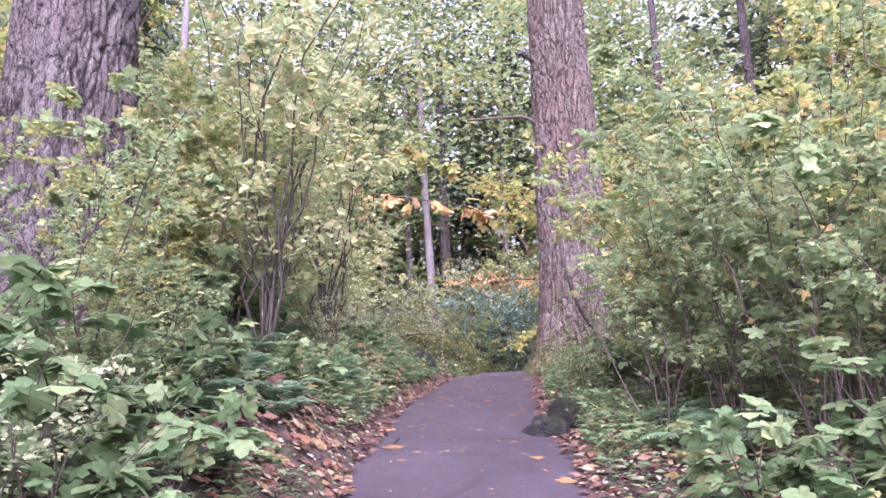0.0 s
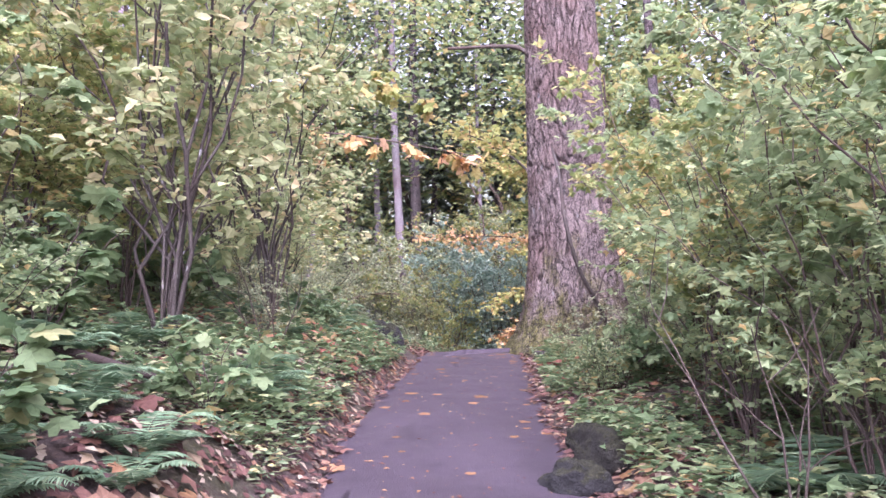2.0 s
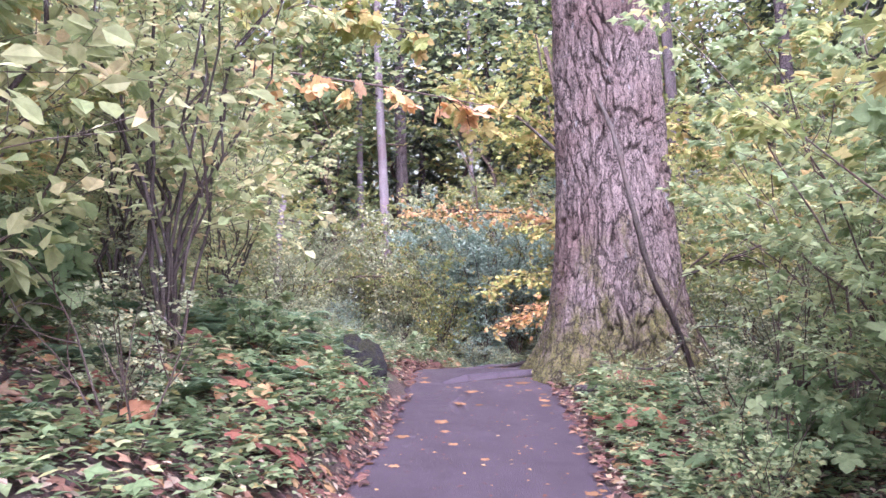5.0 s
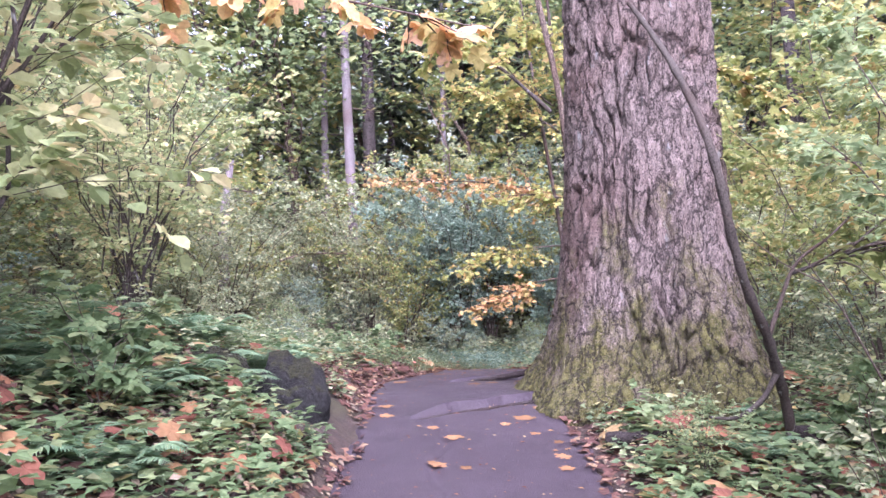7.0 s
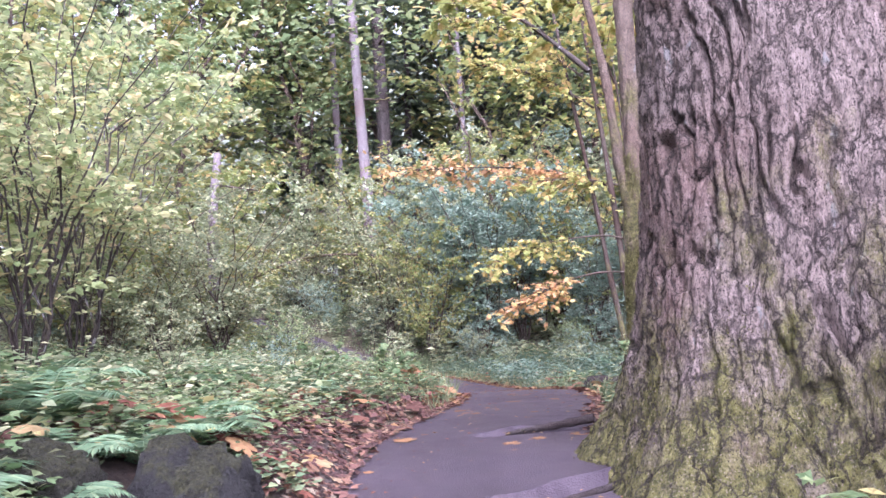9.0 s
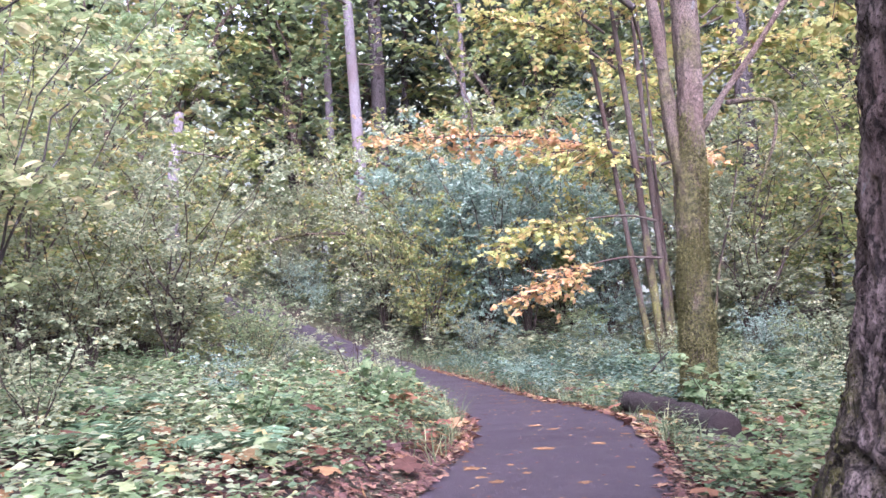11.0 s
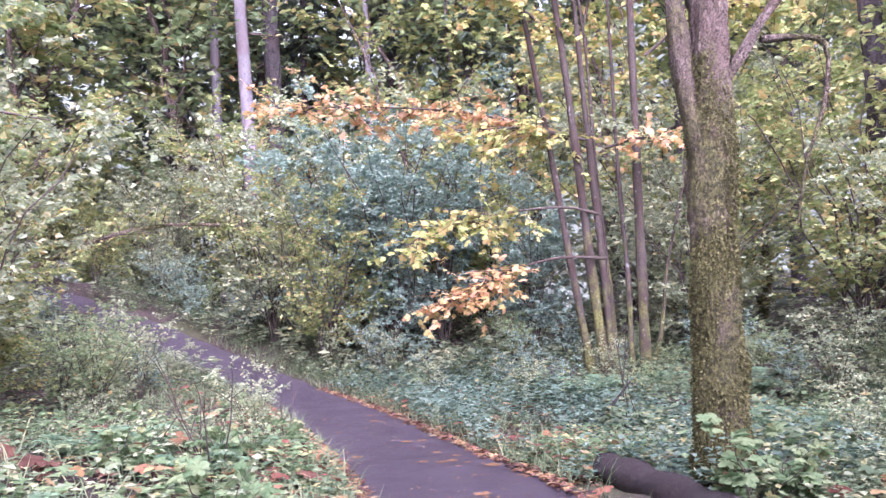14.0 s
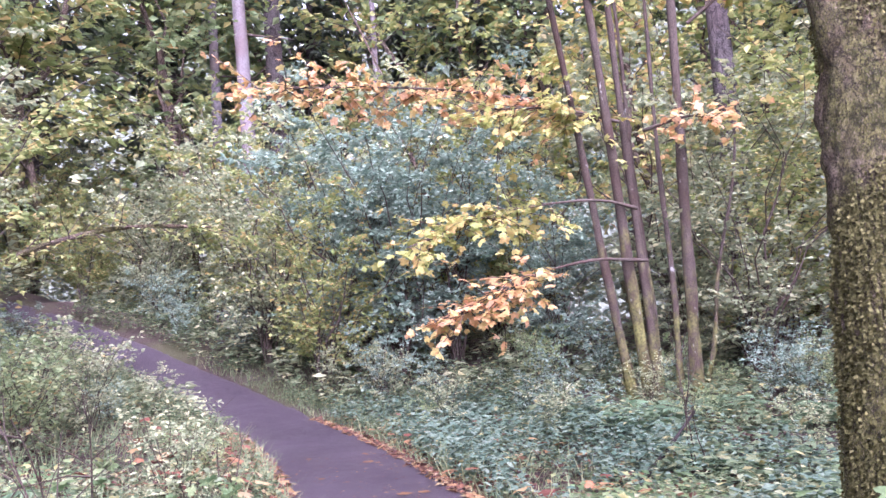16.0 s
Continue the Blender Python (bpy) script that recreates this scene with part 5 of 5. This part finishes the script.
# ------------------------------------------------------------------ forest floor
def scatter(n, ylo, yhi, dlo, dhi, power, rng_, margin=0.02):
    y = ylo + (yhi - ylo) * rng_.random(n)
    side = np.where(rng_.random(n) < 0.5, 1.0, -1.0)
    d = dlo + (dhi - dlo) * rng_.random(n) ** power
    x = trail_x(y) + side * (HALF + d)
    ok = free(x, y, margin)
    return x[ok], y[ok]


def build_herbs(name, n, ylo, yhi, dlo, dhi, power, size, height, mat, shape, label, seed, per=6, right_only=False):
    rng_ = np.random.default_rng(seed)
    x, y = scatter(n, ylo, yhi, dlo, dhi, power, rng_)
    keep = ((x > trail_x(y)) | (not right_only)) & (vnoise(x * 0.9, y * 0.9, seed) > 0.36) & free(x, y, 0.12) & ~((y > 14.6) & (y < 18.4) & (x < trail_x(y)) & (x > trail_x(y) - HALF - 0.4))
    x, y = x[keep], y[keep]
    z = ground_z(x, y)
    h = height * (0.3 + 0.9 * rng_.random(len(x)))
    X, Y, Zz, H = (np.repeat(v, per) for v in (x, y, z, h))
    az = rng_.random(len(X)) * 2 * np.pi
    out = np.stack([np.cos(az), np.sin(az), -0.15 + 0.5 * rng_.random(len(X))], 1)
    lift = H * (0.35 + 0.65 * rng_.random(len(X)))
    at = np.stack([X, Y, Zz + lift], 1) + out * 0.03
    up = unit(np.array([0, 0, 1.0]) + rng_.normal(0, 0.3, at.shape))
    tagged(new(name, leaf_mesh(name, shape, at, out, up, size * (0.5 + 0.8 * rng_.random(len(X))), mat)), label, "plants", kind="stuff")


build_herbs("herbs", 13000, -0.5, 24, 0.1, 4.0, 1.6, 0.06, 0.15, LEAF_HERB, KITE, "low green herbs and seedlings covering the forest floor", 600)
build_herbs("herbs", 2000, 0, 22, 0.3, 3.5, 1.3, 0.095, 0.2, LEAF_SOFT, LOBED, "broad-leaved green seedlings on the bank", 601, 5)
build_herbs("herbs", 14000, 17, 40, 0.12, 7.0, 1.3, 0.06, 0.28, LEAF_HERB, KITE, "grey-green low plants beyond the bend", 602, 7)
build_herbs("herbs", 5000, 20, 30, 0.3, 3.5, 1.2, 0.065, 0.32, LEAF_LOW, OVAL, "blue-green low plants beside the trail", 603, 6, True)


build_herbs("herbs", 6500, 0.5, 13.5, 0.1, 3.6, 1.2, 0.085, 0.24, LEAF_BERRY, LOBED, "leafy green seedlings along the trail", 608, 5)
build_herbs("herbs", 5500, 13, 24, 0.35, 5.5, 1.1, 0.075, 0.32, LEAF_BERRY, LOBED, "leafy green undergrowth on the bank", 605, 6)
build_herbs("herbs", 4500, 13, 23, 0.5, 6.0, 1.0, 0.06, 0.4, LEAF_GREY, KITE, "pale green undergrowth on the bank", 606, 7)
build_herbs("herbs", 7000, 19.5, 31, 0.12, 3.2, 1.1, 0.075, 0.4, LEAF_LOW, LOBED, "dense blue-green low plants along the trail", 607, 6, True)
build_herbs("herbs", 9000, 19, 35, 1.5, 10.0, 1.0, 0.1, 0.5, LEAF_HERB, LOBED, "green undergrowth below the maples", 610, 7, True)
build_herbs("herbs", 5000, 29, 44, 0.15, 4.5, 1.2, 0.09, 0.42, LEAF_HERB, KITE, "grassy low plants on the verge past the bend", 609, 7)
build_herbs("herbs", 6000, 30, 62, 0.3, 26.0, 1.1, 0.22, 0.7, LEAF_GREY, KITE, "low pale green plants on the far slope", 604, 7)


def build_litter(name, n, ylo, yhi, dlo, dhi, power, size, shape, mat, label, seed, lift=0.0):
    rng_ = np.random.default_rng(seed)
    x, y = scatter(n, ylo, yhi, dlo, dhi, power, rng_, -0.12)
    z = ground_z(x, y) + lift * (0.4 + 0.6 * rng_.random(len(x)))
    z = np.maximum(z, np.where(np.abs(x - trail_x(y)) < HALF + 0.04, trail_z(y) + 0.012, -99)) + 0.008 + 0.09 * rng_.random(len(x)) ** 2 * (np.abs(x - trail_x(y)) > HALF + 0.2)
    az = rng_.random(len(x)) * 2 * np.pi
    e = 0.05
    sx, sy = (ground_z(x + e, y) - ground_z(x - e, y)) / (2 * e), (ground_z(x, y + e) - ground_z(x, y - e)) / (2 * e)
    way = np.stack([np.cos(az), np.sin(az), np.cos(az) * sx + np.sin(az) * sy + rng_.normal(0, 0.15, len(x))], 1)
    up = unit(np.stack([-sx, -sy, np.ones(len(x))], 1) + rng_.normal(0, 0.25, way.shape))
    tagged(new(name, leaf_mesh(name, shape, np.stack([x, y, z], 1), way, up, size * (0.45 + 0.9 * rng_.random(len(x))), mat)), label, "leaves", kind="stuff")


build_litter("leaf_litter", 9000, -0.5, 30, -0.08, 0.75, 1.5, 0.075, LOBED, LEAF_DEAD, "brown and red dead leaves along the trail edges", 700)
build_litter("leaf_litter", 14000, -0.5, 30, 0.1, 4.0, 1.3, 0.095, LOBED, LEAF_DEAD, "brown dead leaves under the shrubs", 701)
build_litter("leaf_litter", 4200, 18.5, 31, -0.08, 0.6, 1.4, 0.1, LOBED, LEAF_FALLEN, "red and orange leaves gathered along the trail edge", 703)
build_litter("leaf_litter", 6000, 14.3, 19, -0.05, 1.1, 1.1, 0.045, LOBED, LEAF_DEAD, "small reddish-brown leaf litter beside the trail", 705)
build_litter("leaf_litter", 420, 15.5, 24, 0.15, 2.6, 1.0, 0.14, MAPLE, LEAF_FALLEN, "orange and red maple leaves caught on low plants", 704, 0.14)
build_litter("leaf_litter", 460, 9.5, 14.8, 0.1, 2.2, 1.0, 0.13, MAPLE, LEAF_RED, "large red and orange maple leaves lying on ferns", 706, 0.1)
build_litter("leaf_litter", 300, 18.5, 29, 0.05, 1.6, 1.2, 0.12, MAPLE, LEAF_RED, "red and orange maple leaves beside the trail", 707, 0.22)
build_litter("leaf_litter", 9000, 0.5, 14.5, 0.0, 2.0, 1.1, 0.05, KITE, LEAF_STRAW, "pale dry straw and leaf scraps on the bank", 708, 0.05)
build_litter("leaf_litter", 2600, 0, 26, 0.05, 3.2, 1.3, 0.1, MAPLE, LEAF_FALLEN, "large orange and tan maple leaves on the bank", 702)

rng = np.random.default_rng(720)
y = 1.5 + 26 * rng.random(1500)
u = rng.uniform(-1, 1, 1500) * (0.5 + 0.5 * rng.random(1500) ** 0.4)
x = trail_x(y) + u * 0.79
z = trail_z(y) + 0.012 * (1 - u * u) + (vnoise(x * 2.2, y * 2.2, 23) - 0.5) * 0.02 + 0.006
az = rng.random(1500) * 2 * np.pi
tilt = (trail_z(y + 0.1) - trail_z(y - 0.1)) / 0.2
way = np.stack([np.cos(az), np.sin(az), np.sin(az) * tilt], 1)
up = unit(np.stack([0 * az, -tilt, np.ones(1500)], 1) + rng.normal(0, 0.1, way.shape))
tagged(new("leaf_litter", leaf_mesh("leaf_litter", KITE, np.stack([x, y, z], 1), way, up, 0.012 + 0.035 * rng.random(1500) ** 2, LEAF_FALLEN)), "leaf crumbs and needles strewn on the trail", "leaves", kind="stuff")

# grasses at the bend
rng = np.random.default_rng(810)
x, y = scatter(9000, 18, 36, 0.05, 3.0, 1.5, rng)
az = rng.random(len(x)) * 2 * np.pi
lay = 0.2 + 0.9 * rng.random(len(x))
way = np.stack([lay * np.cos(az), lay * np.sin(az), np.full(len(x), 1.0)], 1)
up = np.stack([np.cos(az), np.sin(az), 0 * az], 1)
tagged(new("grass", leaf_mesh("grass", NEEDLE, np.stack([x, y, ground_z(x, y)], 1), way, up, 0.16 + 0.3 * rng.random(len(x)), LEAF_GRASS)), "tall pale grass beside the trail", "grass", kind="stuff")

# single leaves fallen on the paving
rng = np.random.default_rng(900)
leaf_kinds = []
for i in range(4):
    pts = MAPLE[0].copy()
    pts[:, 2] = 0.03 * rng.random(len(pts)) + 0.06 * np.abs(pts[:, 0]) * rng.random()
    stalk = np.array([(-0.012, 0.02, 0.01), (0.012, 0.02, 0.01), (0.03, -0.5, 0.04)])
    leaf_kinds.append(mesh_np("fallen_leaf", np.concatenate([pts, stalk]), [MAPLE[1], np.array([(17, 18, 19)])], (LEAF_FALLEN,)))
made = 0
while made < 130:
    y = 2.5 + 25 * rng.random() ** 1.0
    u = rng.uniform(-0.95, 0.95)
    if rng.random() > 0.35 + 0.65 * abs(u):
        continue
    x = float(trail_x(y)) + u * 0.78
    ob = new("fallen_leaf", leaf_kinds[int(rng.integers(0, 4))])
    s = rng.uniform(0.04, 0.09) if rng.random() < 0.7 else rng.uniform(0.09, 0.16)
    lean = math.degrees(math.atan(float(trail_z(y + 0.1) - trail_z(y - 0.1)) / 0.2))
    ob.matrix_world = pose(x, y, float(trail_z(y)) + 0.012 * (1 - u * u) + float(vnoise(x * 2.2, y * 2.2, 23) - 0.5) * 0.02 + 0.003, lean, 0, 0) @ pose(0, 0, 0, rng.uniform(-2, 2), rng.uniform(-2, 2), rng.uniform(0, 360)) @ Matrix.Scale(s, 4)
    tagged(ob, "dry orange and yellow leaf fallen on the trail", "leaf", "fallen leaves on the trail")
    made += 1
